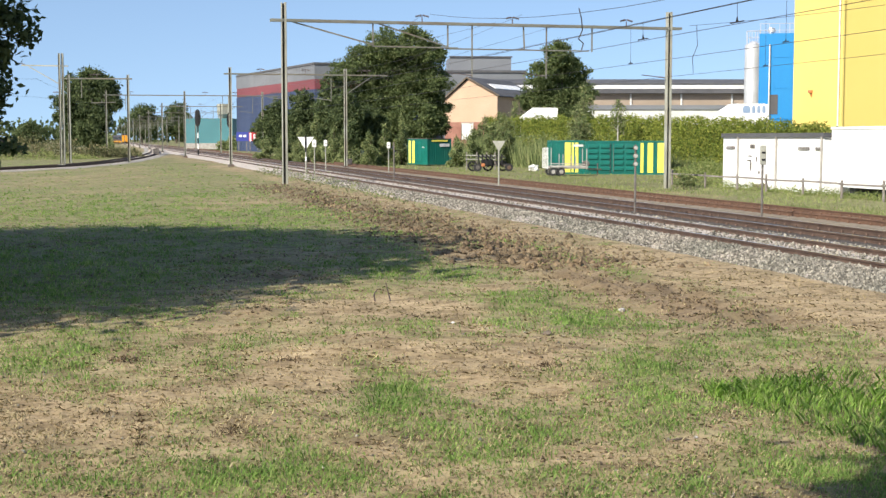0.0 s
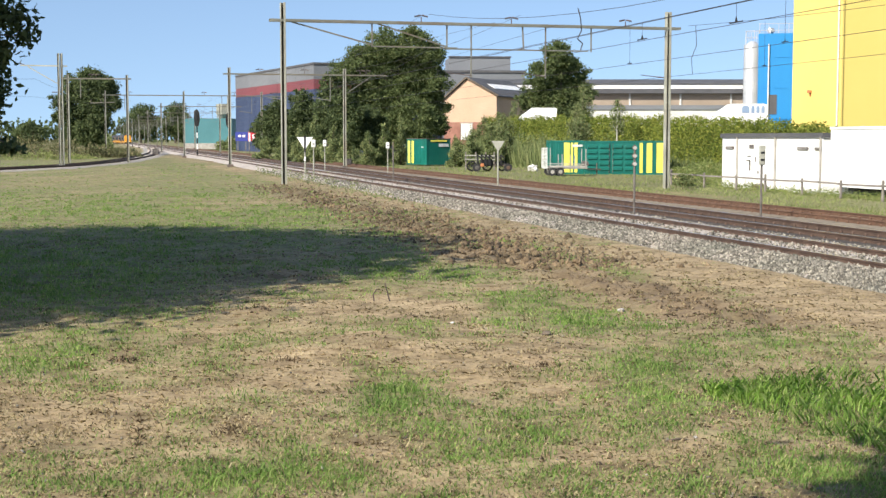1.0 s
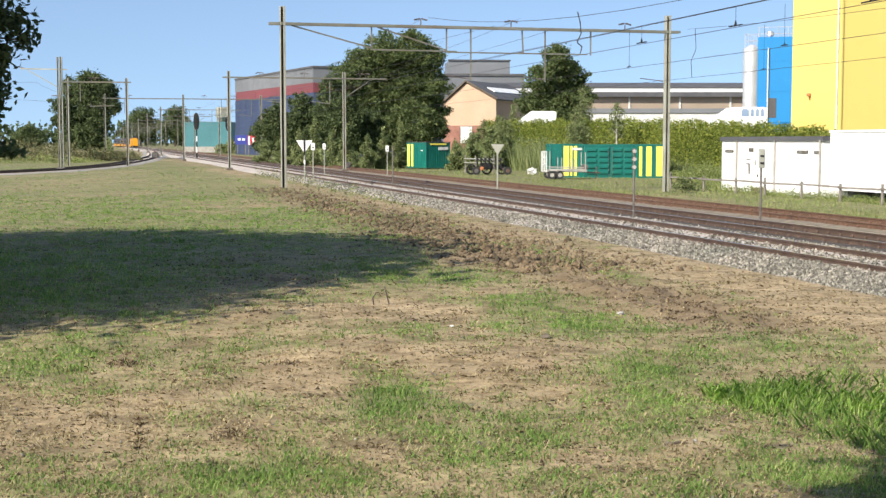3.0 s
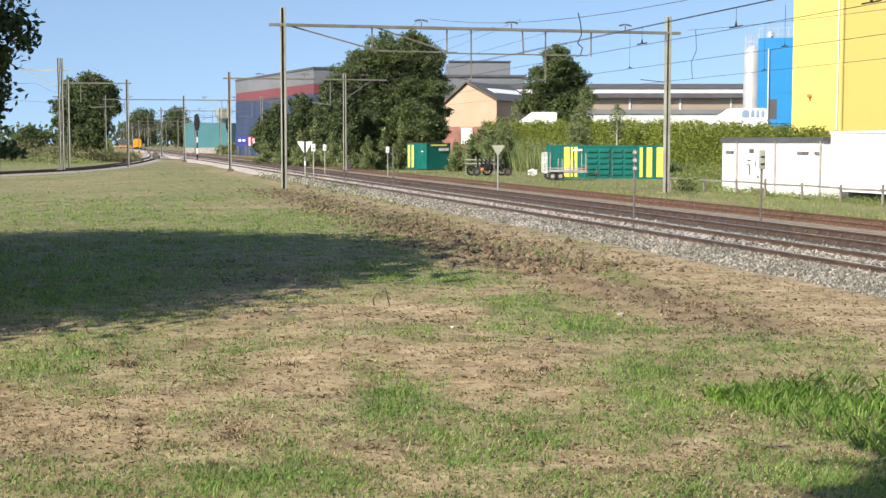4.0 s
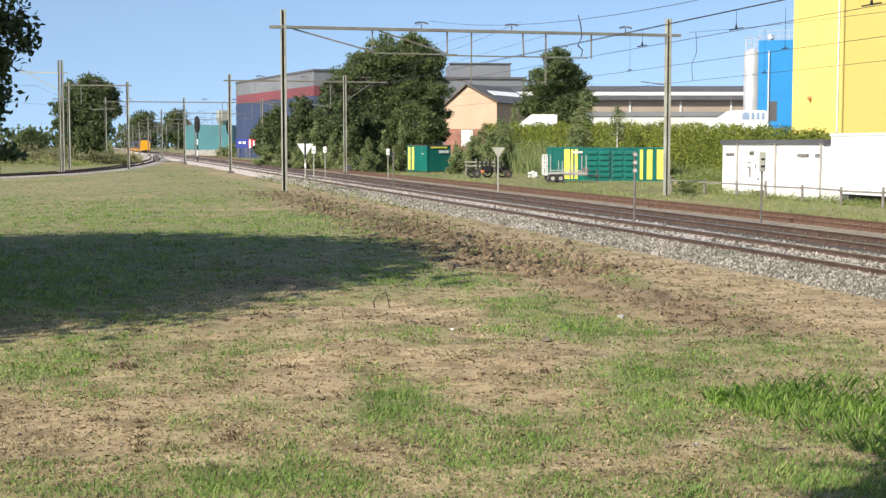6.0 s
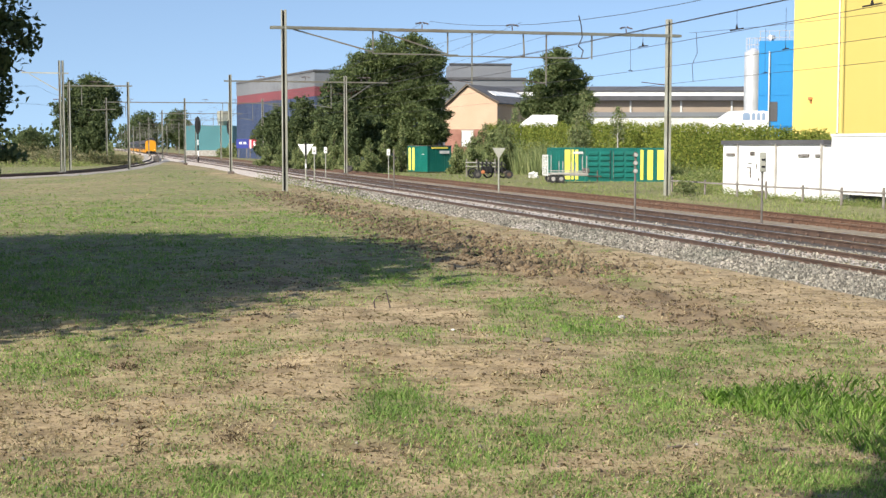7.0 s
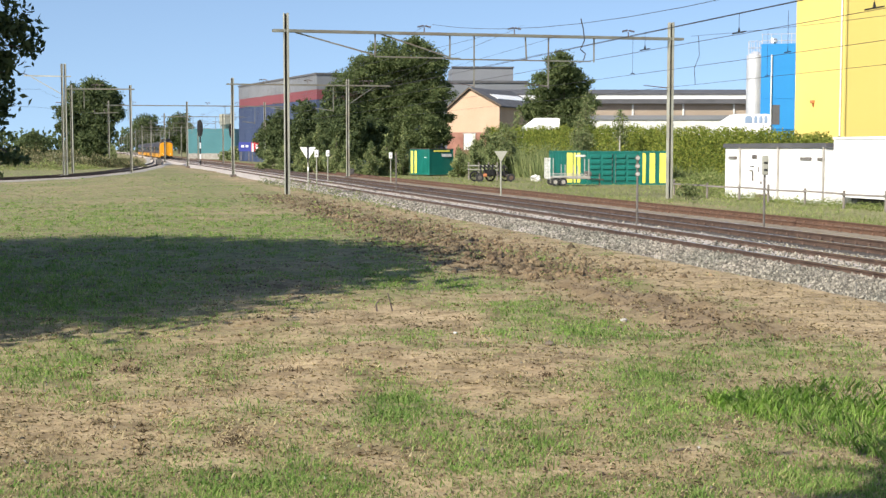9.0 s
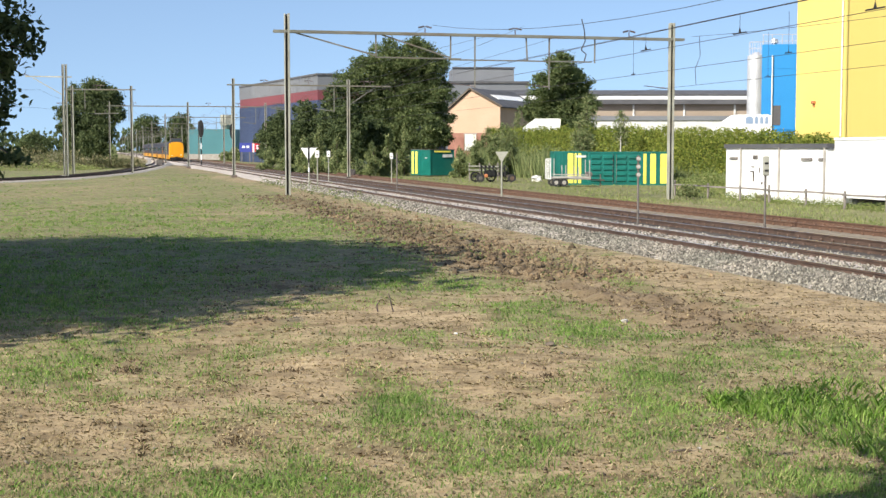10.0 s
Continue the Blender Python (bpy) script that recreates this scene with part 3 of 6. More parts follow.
# masts of the branch line
def build_branch_masts():
    m1 = thing("catenary_mast", pose(-31.6, 113, 0, 0, 0, 4), "pair of pale masts with a long side bracket", "catenary mast", "overhead line masts")
    for x in (-0.13, 0.13):
        mast(m1, x, 0, 0.0, 9.4, 0.16, 0.22)
    part("footing", box(B(), 1.2, 0.8, 0.3, 0, 0, -0.1, 0, 0.04), "concrete", m1)
    part("bracket", bar(bar(B(), (0.6, 0, 8.35), (-3.2, 0, 8.4), 0.1, 0.1), (-0.2, 0, 6.9), (-2.6, 0, 8.3), 0.07, 0.07), "galv", m1)
    part("insulator", insulator(B(), (-2.8, 0, 8.4), (-3.3, 0, 8.6)), "insul", m1)
    part("insulator", insulator(B(), (-0.2, 0, 6.2), (-0.7, 0, 6.2)), "insul", m1)
    m = Matrix.Translation((-36.2, 132, 0)) @ Matrix.Rotation(radians(8), 4, "Z")
    po = build_portal(0, 0, 5.6, 8.1, 8.55, (0, 0), "small pale gantry over the branch track", (2.3, 2.7), 0.4, [(1.2, 8.1, 1.2, 6.3)], 0, 0.2)
    po.matrix_basis = m
    # the third gantry reaches on over the branch
    m3 = build_portal(1.5, 170.7, 9.3, 7.75, 8.35, (0.1, 0.15), "pale steel gantry reaching over the branch track", (3.0,), 0.3, [(2.4, 7.75, 2.4, 6.0)], 0, 0.18, True)
    part("cross_arm", bar(B(), (-1.8, -0.2, 6.8), (1.2, -0.2, 6.9), 0.11, 0.11), "galv_dark", m3)
    for x in (-1.7, -0.5):
        part("insulator", insulator(B(), (x, -0.2, 6.9), (x, -0.2, 7.28)), "insul", m3)


build_branch_masts()


def wire(name, pts, r, label, sag=0.0):
    """A hanging wire through the points, sagging between supports."""
    cu = bpy.data.curves.new(name, "CURVE")
    cu.dimensions, cu.bevel_depth, cu.bevel_resolution = "3D", r, 0
    line = []
    for a, b in zip(pts, pts[1:]):
        for k in range(8):
            t = k / 8
            q = Vector(a).lerp(Vector(b), t)
            q.z -= 4 * sag * t * (1 - t)
            line.append(q)
    line.append(Vector(pts[-1]))
    sp = cu.splines.new("POLY")
    sp.points.add(len(line) - 1)
    for p, q in zip(sp.points, line):
        p.co = (*q, 1)
    cu.materials.append(M["wire"])
    return tagged(new(name, cu), label, "wire", "overhead wires")


SUPPORTS = (12.0, 71.0, 115.0, 173.0, 231.0, 289.0, 347.0, 405.0)


CONTACT = ((14.88, 5.52), (18.78, 5.74), (23.2, 5.59), (30.0, 5.6))


def messenger_z(y, low, rise, y_low, half):
    return low + rise * ((y - y_low) / half) ** 2


def build_wires():
    for c, zc in CONTACT:
        wire("contact_wire", [tp(c, y + 0.256 * (c - 10) / SEC, zc) for y in SUPPORTS], 0.009, "dark contact wire over the track", 0.02)
    # messengers: line, lowest height, rise to the gantry, place of the lowest point, half span
    for c, low, rise, y_low, half in ((16.95, 6.4, 2.5, 34, 37), (18.78, 6.335, 0.04, 36, 36), (30.0, 7.3, 0.85, 40, 31)):
        ys = [10 + 4.2 * k for k in range(15)]
        wire("messenger_wire", [tp(c, y, messenger_z(y, low, rise, y_low, half)) for y in ys], 0.009, "dark messenger wire above the contact wire")
    for c, zc in CONTACT[:2]:
        ends = [y + 0.256 * (c - 10) / SEC for y in SUPPORTS[1:]]
        wire("messenger_wire", [tp(c, y, zc + 2.0) for y in ends], 0.009, "dark messenger wire above the contact wire", 1.3)
        dr = B()
        for a, b in zip(ends[:3], ends[1:4]):
            for k in range(1, 7):
                t = k / 7
                rod(dr, tp(c, a + (b - a) * t, zc), tp(c, a + (b - a) * t, zc + 2.0 - 5.2 * t * (1 - t)), 0.005, n=4)
        tagged(part("dropper_wires", dr, "wire"), "thin droppers between contact and messenger wire", "wire", kind="stuff")
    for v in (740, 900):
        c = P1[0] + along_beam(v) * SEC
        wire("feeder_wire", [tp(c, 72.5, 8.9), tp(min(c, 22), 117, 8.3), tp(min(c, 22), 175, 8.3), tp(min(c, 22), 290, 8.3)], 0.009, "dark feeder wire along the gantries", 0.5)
    wire("jumper_cable", [(4.86, 49, 7.03), (4.95, 49, 6.67), (5.0, 49.1, 6.26), (4.86, 49.1, 5.95), (5.05, 49.2, 5.8), (4.98, 49.2, 5.56)], 0.02, "loose dark jumper cable hanging between the wires")
    wire("jumper_cable", [tp(30.0, 68.0, 7.98), tp(30.1, 68.1, 7.0), tp(29.9, 68.2, 6.4), tp(30.0, 68.3, 5.6)], 0.016, "loose dark jumper cable hanging between the wires")
    # stays that cross between the gantries
    wire("stay_wire", [tp(13.5, 115, 7.6), tp(21.5, 73.0, 8.55)], 0.008, "thin stay wire slung between the gantries", 0.15)
    wire("stay_wire", [tp(18.0, 115, 6.2), tp(25.0, 73.6, 8.45)], 0.008, "thin stay wire slung between the gantries", 0.15)

    branch = ((-46, 70), (-33.6, 113), (-34.0, 133), (-39.5, 172), (-58.0, 275), (-74.5, 352))
    wire("contact_wire", [(x, y, 5.8) for x, y in branch], 0.008, "dark contact wire over the branch track", 0.02)
    wire("messenger_wire", [(x, y, 7.3) for x, y in branch], 0.009, "dark messenger wire over the branch track", 0.6)

    for c, y, z, up, big in ((18.78, 39.9, 5.74, 0.6, 1), (18.78, 33.0, 5.74, 0.6, 1), (18.78, 46.7, 5.74, 0.62, 1), (23.2, 59, 5.59, 1.6, 0.5), (23.2, 45.8, 5.59, 1.4, 0.5), (30.0, 61, 5.6, 2.0, 0.5), (30.0, 50, 5.6, 1.8, 0.5)):
        cl = thing("wire_clamp", at(c, y, z), "dark clamp and hanger on the contact wire", "wire clamp", "wire clamps")
        part("clamp_bar", bar(B(), (0, -0.42 * big, 0.03), (0, 0.42 * big, 0.03), 0.03, 0.035), "black", cl)
        part("cone", rod(B(), (0, 0, 0.05), (0, 0, 0.05 + 0.14 * big), 0.045 * big, 0.012, 8), "black", cl)
        part("hanger", rod(B(), (0, 0, 0.03), (0, 0, up), 0.007, n=5), "black", cl)


build_wires()


# ---- buildings ----
def wall_box(name, parent, material, sx, sy, sz, x, y, z, label="", bevel=0.0):
    return part(name, box(B(), sx, sy, sz, x, y, z, 0, bevel), material, parent, label)


def ribs(name, parent, material, length, height, x, y, z, step, depth=0.05, axis="x"):
    """Upright ribs of sheet cladding along a wall, one mesh."""
    bm = B()
    k = step / 2
    while k < length:
        if axis == "x":
            box(bm, step * 0.45, depth, height, x + k, y, z)
        else:
            box(bm, depth, step * 0.45, height, x, y + k, z)
        k += step
    return tagged(part(name, bm, material, parent), kind="stuff")


def build_yellow_hall():
    h = thing("tall_hall", pose(32.19, 110, -0.4, 0, 0, RZ), "tall yellow clad hall with a pale corner pipe", "building")
    wall_box("wall", h, "bldg_yellow", 34, 8.0, 24, 17, 4.0, 0)
    wall_box("roof", h, "darkgrey", 34.4, 8.4, 0.4, 17, 4.0, 24)
    part("downpipe", rod(B(), (-0.12, 0.4, 0), (-0.12, 0.4, 23.8), 0.07, n=8), "offwhite", h, "pale downpipe")
    wall_box("corner_trim", h, "bldg_yellow", 0.16, 0.16, 24, -0.03, -0.03, 0)
    wall_box("ledge", h, "offwhite", 1.2, 0.3, 0.25, -0.2, 0.3, 2.9)
    part("wall_lamp", box(box(B(), 0.3, 0.35, 0.25, -0.15, 4.8, 6.6, 0, 0.04), 0.1, 0.1, 0.4, -0.05, 4.8, 6.3), "orange", h, "small orange fitting")


def build_blue_hall():
    h = thing("blue_tower_hall", pose(29.13, 126, -0.4, 0, 0, -13), "bright blue clad hall with a dark door", "building")
    wall_box("wall", h, "bldg_blue", 3.8, 9, 7.8, 1.9, 4.5, 4.6)
    wall_box("lower_wall", h, "bldg_blue", 3.6, 8.96, 4.58, 1.8, 4.52, 0)
    wall_box("door", h, "darkgrey", 0.72, 0.06, 1.8, 1.38, -0.01, 5.0, "dark grey door")
    part("pipe", rod(B(), (0.95, -0.15, 2), (0.95, -0.15, 11.4), 0.065, n=8), "offwhite", h, "white vent pipe")
    for z in (4.58, 7.4, 10.2):
        wall_box("seam", h, "bldg_blue", 3.82, 0.04, 0.06, 1.9, -0.01, z)
    wall_box("door_frame", h, "offwhite", 0.1, 0.07, 1.85, 0.98, -0.015, 5.0)
    rails = B()
    for x in (0.1, 0.9, 1.8, 2.7, 3.5):
        rod(rails, (x, 0.2, 12.2), (x, 0.2, 13.3), 0.03, n=5)
    for z in (12.7, 13.3):
        rod(rails, (0, 0.2, z), (3.6, 0.2, z), 0.03, n=5)
    part("roof_railing", rails, "silver", h, "grey tubular roof railing")
    part("roof_vent", rod(rod(B(), (1.1, 1, 12.2), (1.1, 1, 12.6), 0.25, n=10), (1.1, 1, 12.6), (1.1, 1, 12.95), 0.4, 0.3, 10), "silver", h)
    si = thing("silo", pose(34.05, 150, -0.4), "pale aluminium silo with a railed top", "silo")
    for k in range(10):
        part("shell_ring", rod(rod(B(), (0, 0, 1.3 * k), (0, 0, 1.3 * k + 1.28), 0.94, n=24), (0, 0, 1.3 * k + 1.27), (0, 0, 1.3 * k + 1.3), 0.96, n=24), "silver", si)
    part("cone", rod(B(), (0, 0, 13.0), (0, 0, 13.4), 0.8, 0.25, 24), "silver", si)
    r = B()
    for k in range(8):
        a = k * math.pi / 4
        rod(r, (0.78 * math.cos(a), 0.78 * math.sin(a), 13.0), (0.78 * math.cos(a), 0.78 * math.sin(a), 14.5), 0.03, n=4)
        for z in (13.8, 14.5):
            rod(r, (0.78 * math.cos(a), 0.78 * math.sin(a), z), (0.78 * math.cos(a + 0.785), 0.78 * math.sin(a + 0.785), z), 0.025, n=4)
    part("railing", r, "silver", si)


def build_factory():
    f = thing("factory", pose(6, 205, -0.4), "long low factory with grey roof bands and white rooflights", "building")
    wall_box("wall", f, "tan", 42, 16, 9.5, 21, 8, 0)
    wall_box("eaves_band", f, "darkgrey", 42.4, 1.2, 0.7, 21, -0.4, 9.5)
    wall_box("rooflight", f, "white", 42.2, 1.0, 0.6, 21, 0.0, 10.2, "white rooflight strip")
    ob = part("roof", prism(B(), ((0, 10.8), (0, 11.0), (7, 11.9), (14, 10.9), (14, 10.8)), 0, 42.4), "darkgrey", f, "dark grey sheet roof")
    ob.matrix_basis = Matrix.Translation((42.2, -0.6, 0)) @ Matrix.Rotation(radians(90), 4, "Z")
    wall_box("lean_to", f, "offwhite", 38, 4, 7.0, 23, -2.9, 0, "pale lean-to wall")
    wall_box("lean_to_roof", f, "clad_grey", 38.4, 4.4, 0.65, 23, -2.9, 7.0)
    for k in range(5):
        wall_box("pilaster", f, "offwhite", 0.25, 0.2, 1.8, 7 + k * 7.6, -0.12, 7.66)
    g = thing("grey_hall", pose(0.3, 300, -0.4, 0, 0, 4), "dark grey stepped industrial hall behind the trees", "building")
    wall_box("low_wing", g, "clad_grey", 20, 20, 17.2, 8, 10, 0)
    wall_box("upper_block", g, "clad_grey", 13.6, 12, 3.4, 8.2, 8, 17.2)
    wall_box("roof_edge", g, "darkgrey", 20.4, 0.4, 0.5, 8, -0.1, 17.2)
    wall_box("roof_edge", g, "darkgrey", 14.0, 0.3, 0.3, 8.2, 1.9, 20.6)
    ribs("cladding", g, "clad_grey", 20, 17, -2, -0.01, 0, 1.0, 0.03)


def build_house():
    h = thing("house", pose(7.38, 185, -0.4, 0, 0, -25), "peach rendered gabled house with a brick base and dark roof", "house")
    w, d, ez, rz_ = 7.85, 15, 8.65, 10.85
    part("wall", prism(B(), ((-w, 5.0), (0, 5.0), (0, ez), (-w * 0.56, rz_), (-w, ez - 0.5)), 0, d), "peach", h)
    wall_box("brick_base", h, "brick_red", w, d, 5.0, -w / 2, d / 2, 0, "red-brown brick ground floor")
    for sx, a, b in ((-1, (-w - 0.35, ez - 0.85), (-w * 0.56, rz_ + 0.15)), (1, (0.4, ez - 0.26), (-w * 0.56, rz_ + 0.15))):
        part("roof", prism(B(), (a, b, (b[0], b[1] + 0.16), (a[0], a[1] + 0.16)), -0.3, d + 0.3), "darkgrey", h, "dark tiled roof slope")
    slope = (rz_ - ez + 0.41) / (w * 0.56 + 0.4)
    for k in range(4):
        x0, x1 = -2.7, -1.5
        z0, z1 = (rz_ + 0.34 - (q + w * 0.56) * slope for q in (x0, x1))
        part("rooflight", prism(B(), ((x0, z0), (x1, z1), (x1, z1 + 0.08), (x0, z0 + 0.08)), 3.0 + 2.7 * k, 5.5 + 2.7 * k), "white", h, "white rooflight panel")
    part("bargeboard", bar(bar(B(), (-w - 0.3, -0.34, ez - 0.62), (-w * 0.56, -0.34, rz_ + 0.24), 0.06, 0.2), (0.4, -0.34, ez - 0.1), (-w * 0.56, -0.34, rz_ + 0.24), 0.06, 0.2), "bark", h, "dark brown bargeboard")
    gd = wall_box("window", h, "offwhite", 1.7, 0.1, 2.2, -4.4, -0.03, 2.6, "pale panelled window")
    wall_box("lintel", gd, "concrete", 1.9, 0.14, 0.15, -4.4, -0.03, 4.8)
    wall_box("frame", gd, "bark", 0.1, 0.13, 2.2, -5.3, -0.03, 2.6)


def build_blue_red_hall():
    # the long side runs away from its near corner
    a, b = Vector((-23.5, 250, 0)), Vector((-45.6, 302, 0))
    d = b - a
    h = thing("warehouse", pose(a.x, a.y, -0.4, 0, 0, math.degrees(math.atan2(-d.x, d.y))), "large warehouse clad in navy, red and grey bands", "building")
    L = d.length
    for name, z0, z1, m, proud in (("lower_wall", 0, 11.8, "navy", 0.0), ("red_band", 11.8, 13.6, "red", 0.05), ("upper_wall", 13.6, 16.3, "clad_grey", 0.02)):
        wall_box(name, h, m, 24, L, z1 - z0, 12 - proud, L / 2 - proud, z0, {"navy": "navy blue cladding", "red": "red cladding band", "clad_grey": "grey upper cladding"}[m])
    wall_box("roof_edge", h, "darkgrey", 24.4, L + 0.4, 0.35, 12, L / 2, 16.3)
    ribs("cladding", h, "navy", L, 11.7, -0.04, 0, 0, 1.0, 0.08, "y")
    ribs("cladding", h, "clad_grey", L, 2.6, -0.04, 0, 13.65, 1.0, 0.08, "y")
    t = thing("teal_hall", pose(-62.6, 330, -0.2), "low teal clad hall behind the railway", "building")
    wall_box("wall", t, "far_teal", 11.6, 10, 7.4, 5.8, 5, 0)
    ribs("cladding", t, "far_teal", 11.6, 7.4, 0, 0.0, 0, 0.8, 0.03)
    wall_box("plinth", t, "concrete", 11.7, 0.3, 1.4, 5.8, -0.1, 0)
    k = thing("hopper", pose(-54, 336, -0.2), "grey steel hopper tower with a conveyor frame", "hopper")
    bm = B()
    for x in (-1.2, 1.2):
        for y in (-1.2, 1.2):
            rod(bm, (x, y, 0), (x, y, 9.5), 0.15, n=5)
    part("frame", bm, "galv", k)
    part("bin", rod(rod(B(), (0, 0, 7.4), (0, 0, 8.6), 0.5, 1.7, 8), (0, 0, 8.6), (0, 0, 11), 1.7, n=8), "galv", k)
    for px, w, c1 in ((-35.5, 2.2, "navy"), (-33.5, 1.7, "red")):
        s = thing("billboard", pose(px, 241, -0.3), ("blue" if c1 == "navy" else "red") + " and white hoarding panel on posts", "billboard", "hoardings")
        wall_box("panel", s, "sign_blue" if c1 == "navy" else "sign_red", w, 0.12, 1.6, 0, 0, 2.2)
        for x, z, a, b in (((-0.35, 2.9, 0.5, 0.4), (0.4, 2.9, 0.5, 0.4)) if c1 == "navy" else ((-0.6, 2.15, 0.3, 1.5), (0.3, 2.3, 0.9, 0.3), (0.1, 2.6, 0.35, 0.8))):
            wall_box("stripe", s, "white", a, 0.06, b, x, -0.07, z)
        for x in (-0.7, 0.7):
            wall_box("post", s, "wood", 0.12, 0.1, 2.3, x, 0.12, 0)


def build_yard_posts():
    p = thing("yard_screen", pose(-0.9, 176, -0.4), "brown wooden posts with a red board beside the house", "fence")
    for x, h in ((-0.9, 3.3), (-0.4, 4.0), (0.2, 4.2), (0.75, 3.6)):
        part("post", box(B(), 0.2, 0.2, h, x, 0, 0, 0, 0.02), "bark", p)
    part("board", box(B(), 0.7, 0.08, 2.2, -0.65, -0.15, 1.2, 0, 0.01), "brick_red", p)
    part("rail", box(B(), 1.9, 0.1, 0.15, -0.05, 0.14, 2.6), "bark", p)


build_yard_posts()
build_yellow_hall()
build_blue_hall()
build_factory()
build_house()
build_blue_red_hall()


def build_tent(x, y, z, sx, sy, label, windows=False):
    """A white marquee on poles: its roof slopes up from one end to an upright gable wall at the other."""
    t = thing("tent", pose(x, y, -0.4), label, "tent", "white tents")
    top = -sx * (0.1 if windows else 0.14)
    part("canopy", prism(B(), ((-sx / 2, z - 1.15), (sx / 2, z - 1.15), (sx / 2, z - 0.06), (sx * 0.42, z), (top, z)), -sy / 2, sy / 2), "white", t, "white canvas roof")
    for k in range(5):
        xx = top + (sx * 0.42 - top) * k / 4
        part("roof_seam", box(B(), 0.05, sy + 0.04, 0.05, xx, 0, z - 0.02), "offwhite", t)
    for px in (-1, 1):
        for py in (-1, 1):
            part("pole", rod(B(), (px * (sx / 2 - 0.1), py * (sy / 2 - 0.1), 0), (px * (sx / 2 - 0.1), py * (sy / 2 - 0.1), z - 1.1), 0.05), "silver", t)
    part("valance", box(B(), sx, sy, 0.35, 0, 0, z - 1.5), "white", t)
    if windows:
        for x0, w in ((0.02, 0.6), (0.78, 0.26), (1.2, 0.26), (1.62, 0.26)):
            part("window", prism(B(), ((x0, z - 0.75), (x0 + w, z - 0.75), (x0 + w, z - 0.3), (x0 + w * 0.75, z - 0.15), (x0 + w * 0.25, z - 0.15), (x0, z - 0.3)), -sy / 2 - 0.03, -sy / 2 + 0.02), "pane_blue", t, "bluish arched clear pane")


build_tent(11.2, 161, 6.35, 4.4, 3.6, "white canvas tent roof above the hedge")
build_tent(24.85, 115, 5.65, 4.3, 4, "white canvas tent with arched panes in its wall", True)
# ---- containers and clutter beyond the tracks ----
def corrugated(bm, length, height, x, y, z, n, depth=0.04):
    step = length / n
    for k in range(n):
        box(bm, step * 0.5, depth, height, x + (k + 0.5) * step, y, z)
    return bm


def build_container(m, w, d, h, label, stripes=(), door=False, sign=False):
    """A steel box container: corner posts, corrugated walls, painted stripes or a panelled door end in front."""
    c = thing("container", m, label, "container", "green containers")
    part("body", box(B(), w - 0.1, d - 0.1, h - 0.16, 0, d / 2, 0.1), "teal", c)
    fr = B()
    for x in (-w / 2 + 0.06, w / 2 - 0.06):
        for y in (0.06, d - 0.06):
            box(fr, 0.13, 0.13, h, x, y, 0)
        for z in (0.0, h - 0.14):
            box(fr, 0.1, d, 0.13, x, d / 2, z)
    for y in (0.06, d - 0.06):
        for z in (0.0, h - 0.14):
            box(fr, w, 0.1, 0.13, 0, y, z)
    part("frame", fr, "teal", c)
    part("roof", box(B(), w - 0.12, d - 0.12, 0.06, 0, d / 2, h - 0.07), "teal", c)
    for x0, x1 in stripes:
        part("stripe", box(B(), x1 - x0, 0.03, h - 0.3, (x0 + x1) / 2, 0.03, 0.14), "yellow", c, "yellow painted stripe")
    if door:
        for k in (-1, 1):
            leaf = part("door", box(B(), w / 2 - 0.16, 0.05, h - 0.32, k * (w / 4 - 0.02), 0.03, 0.15), "teal", c)
            for i in range(5):
                for j in (-1, 1):
                    part("panel", box(B(), w / 4 - 0.24, 0.12, 0.27, k * (w / 4 - 0.02) + j * (w / 8 - 0.03), -0.03, 0.29 + i * 0.44, 0, 0.04), "teal", leaf)
            part("lock_bar", rod(B(), (k * 0.14, -0.04, 0.15), (k * 0.14, -0.04, h - 0.2), 0.02), "machine", leaf)
    else:
        tagged(part("corrugation", corrugated(B(), w - 0.26, h - 0.3, -w / 2 + 0.13, 0.045, 0.14, int(w / 0.25)), "teal", c), kind="stuff")
    side = B()
    for sx in (-w / 2 + 0.045, w / 2 - 0.045):
        for k in range(int((d - 0.3) / 0.28)):
            box(side, 0.03, 0.14, h - 0.3, sx, 0.25 + k * 0.28, 0.14)
    tagged(part("side_corrugation", side, "teal", c), kind="stuff")
    if sign:
        part("sign", box(B(), 0.8, 0.02, 0.18, w / 2 - 0.45, -0.02, h - 0.5), "offwhite", c, "pale sign strip")
    return c


build_container(pose(9.8, 107.0, -0.42, 0, 0, 3), 2.6, 2.4, 2.65, "green steel container with yellow stripes", ((-0.21, 0.24), (0.33, 0.5), (0.62, 0.86)), False, True)
build_container(pose(13.2, 106.3, -0.42, 0, 0, 4), 4.1, 2.4, 2.62, "green steel container with panelled double doors", (), True)
build_container(pose(16.35, 105.5, -0.42, 0, 0, 5), 2.35, 6.0, 2.62, "green container end with broad yellow stripes", ((-1.14, -0.79), (-0.48, -0.04), (0.31, 1.12)))
small = build_container(pose(-2.63, 140.5, -0.3, 0, 0, -56), 3.7, 2.95, 2.62, "green steel container with yellow edge stripes beside the track", ((-1.75, -1.3), (-1.0, -0.6)))
part("sign", box(B(), 0.02, 2.0, 0.16, 1.87, 1.5, 2.36), "yellow", small, "pale yellow sign strip")
part("notice", box(B(), 0.02, 1.2, 0.3, 1.88, 2.1, 1.85), "offwhite", small, "white notice board")
part("door_lever", box(B(), 0.4, 0.04, 0.08, 1.1, -0.02, 1.75), "offwhite", small, "pale door lever")
part("roof_cover", box(B(), 3.8, 3.05, 0.06, 0, 1.48, 2.63), "machine", small)


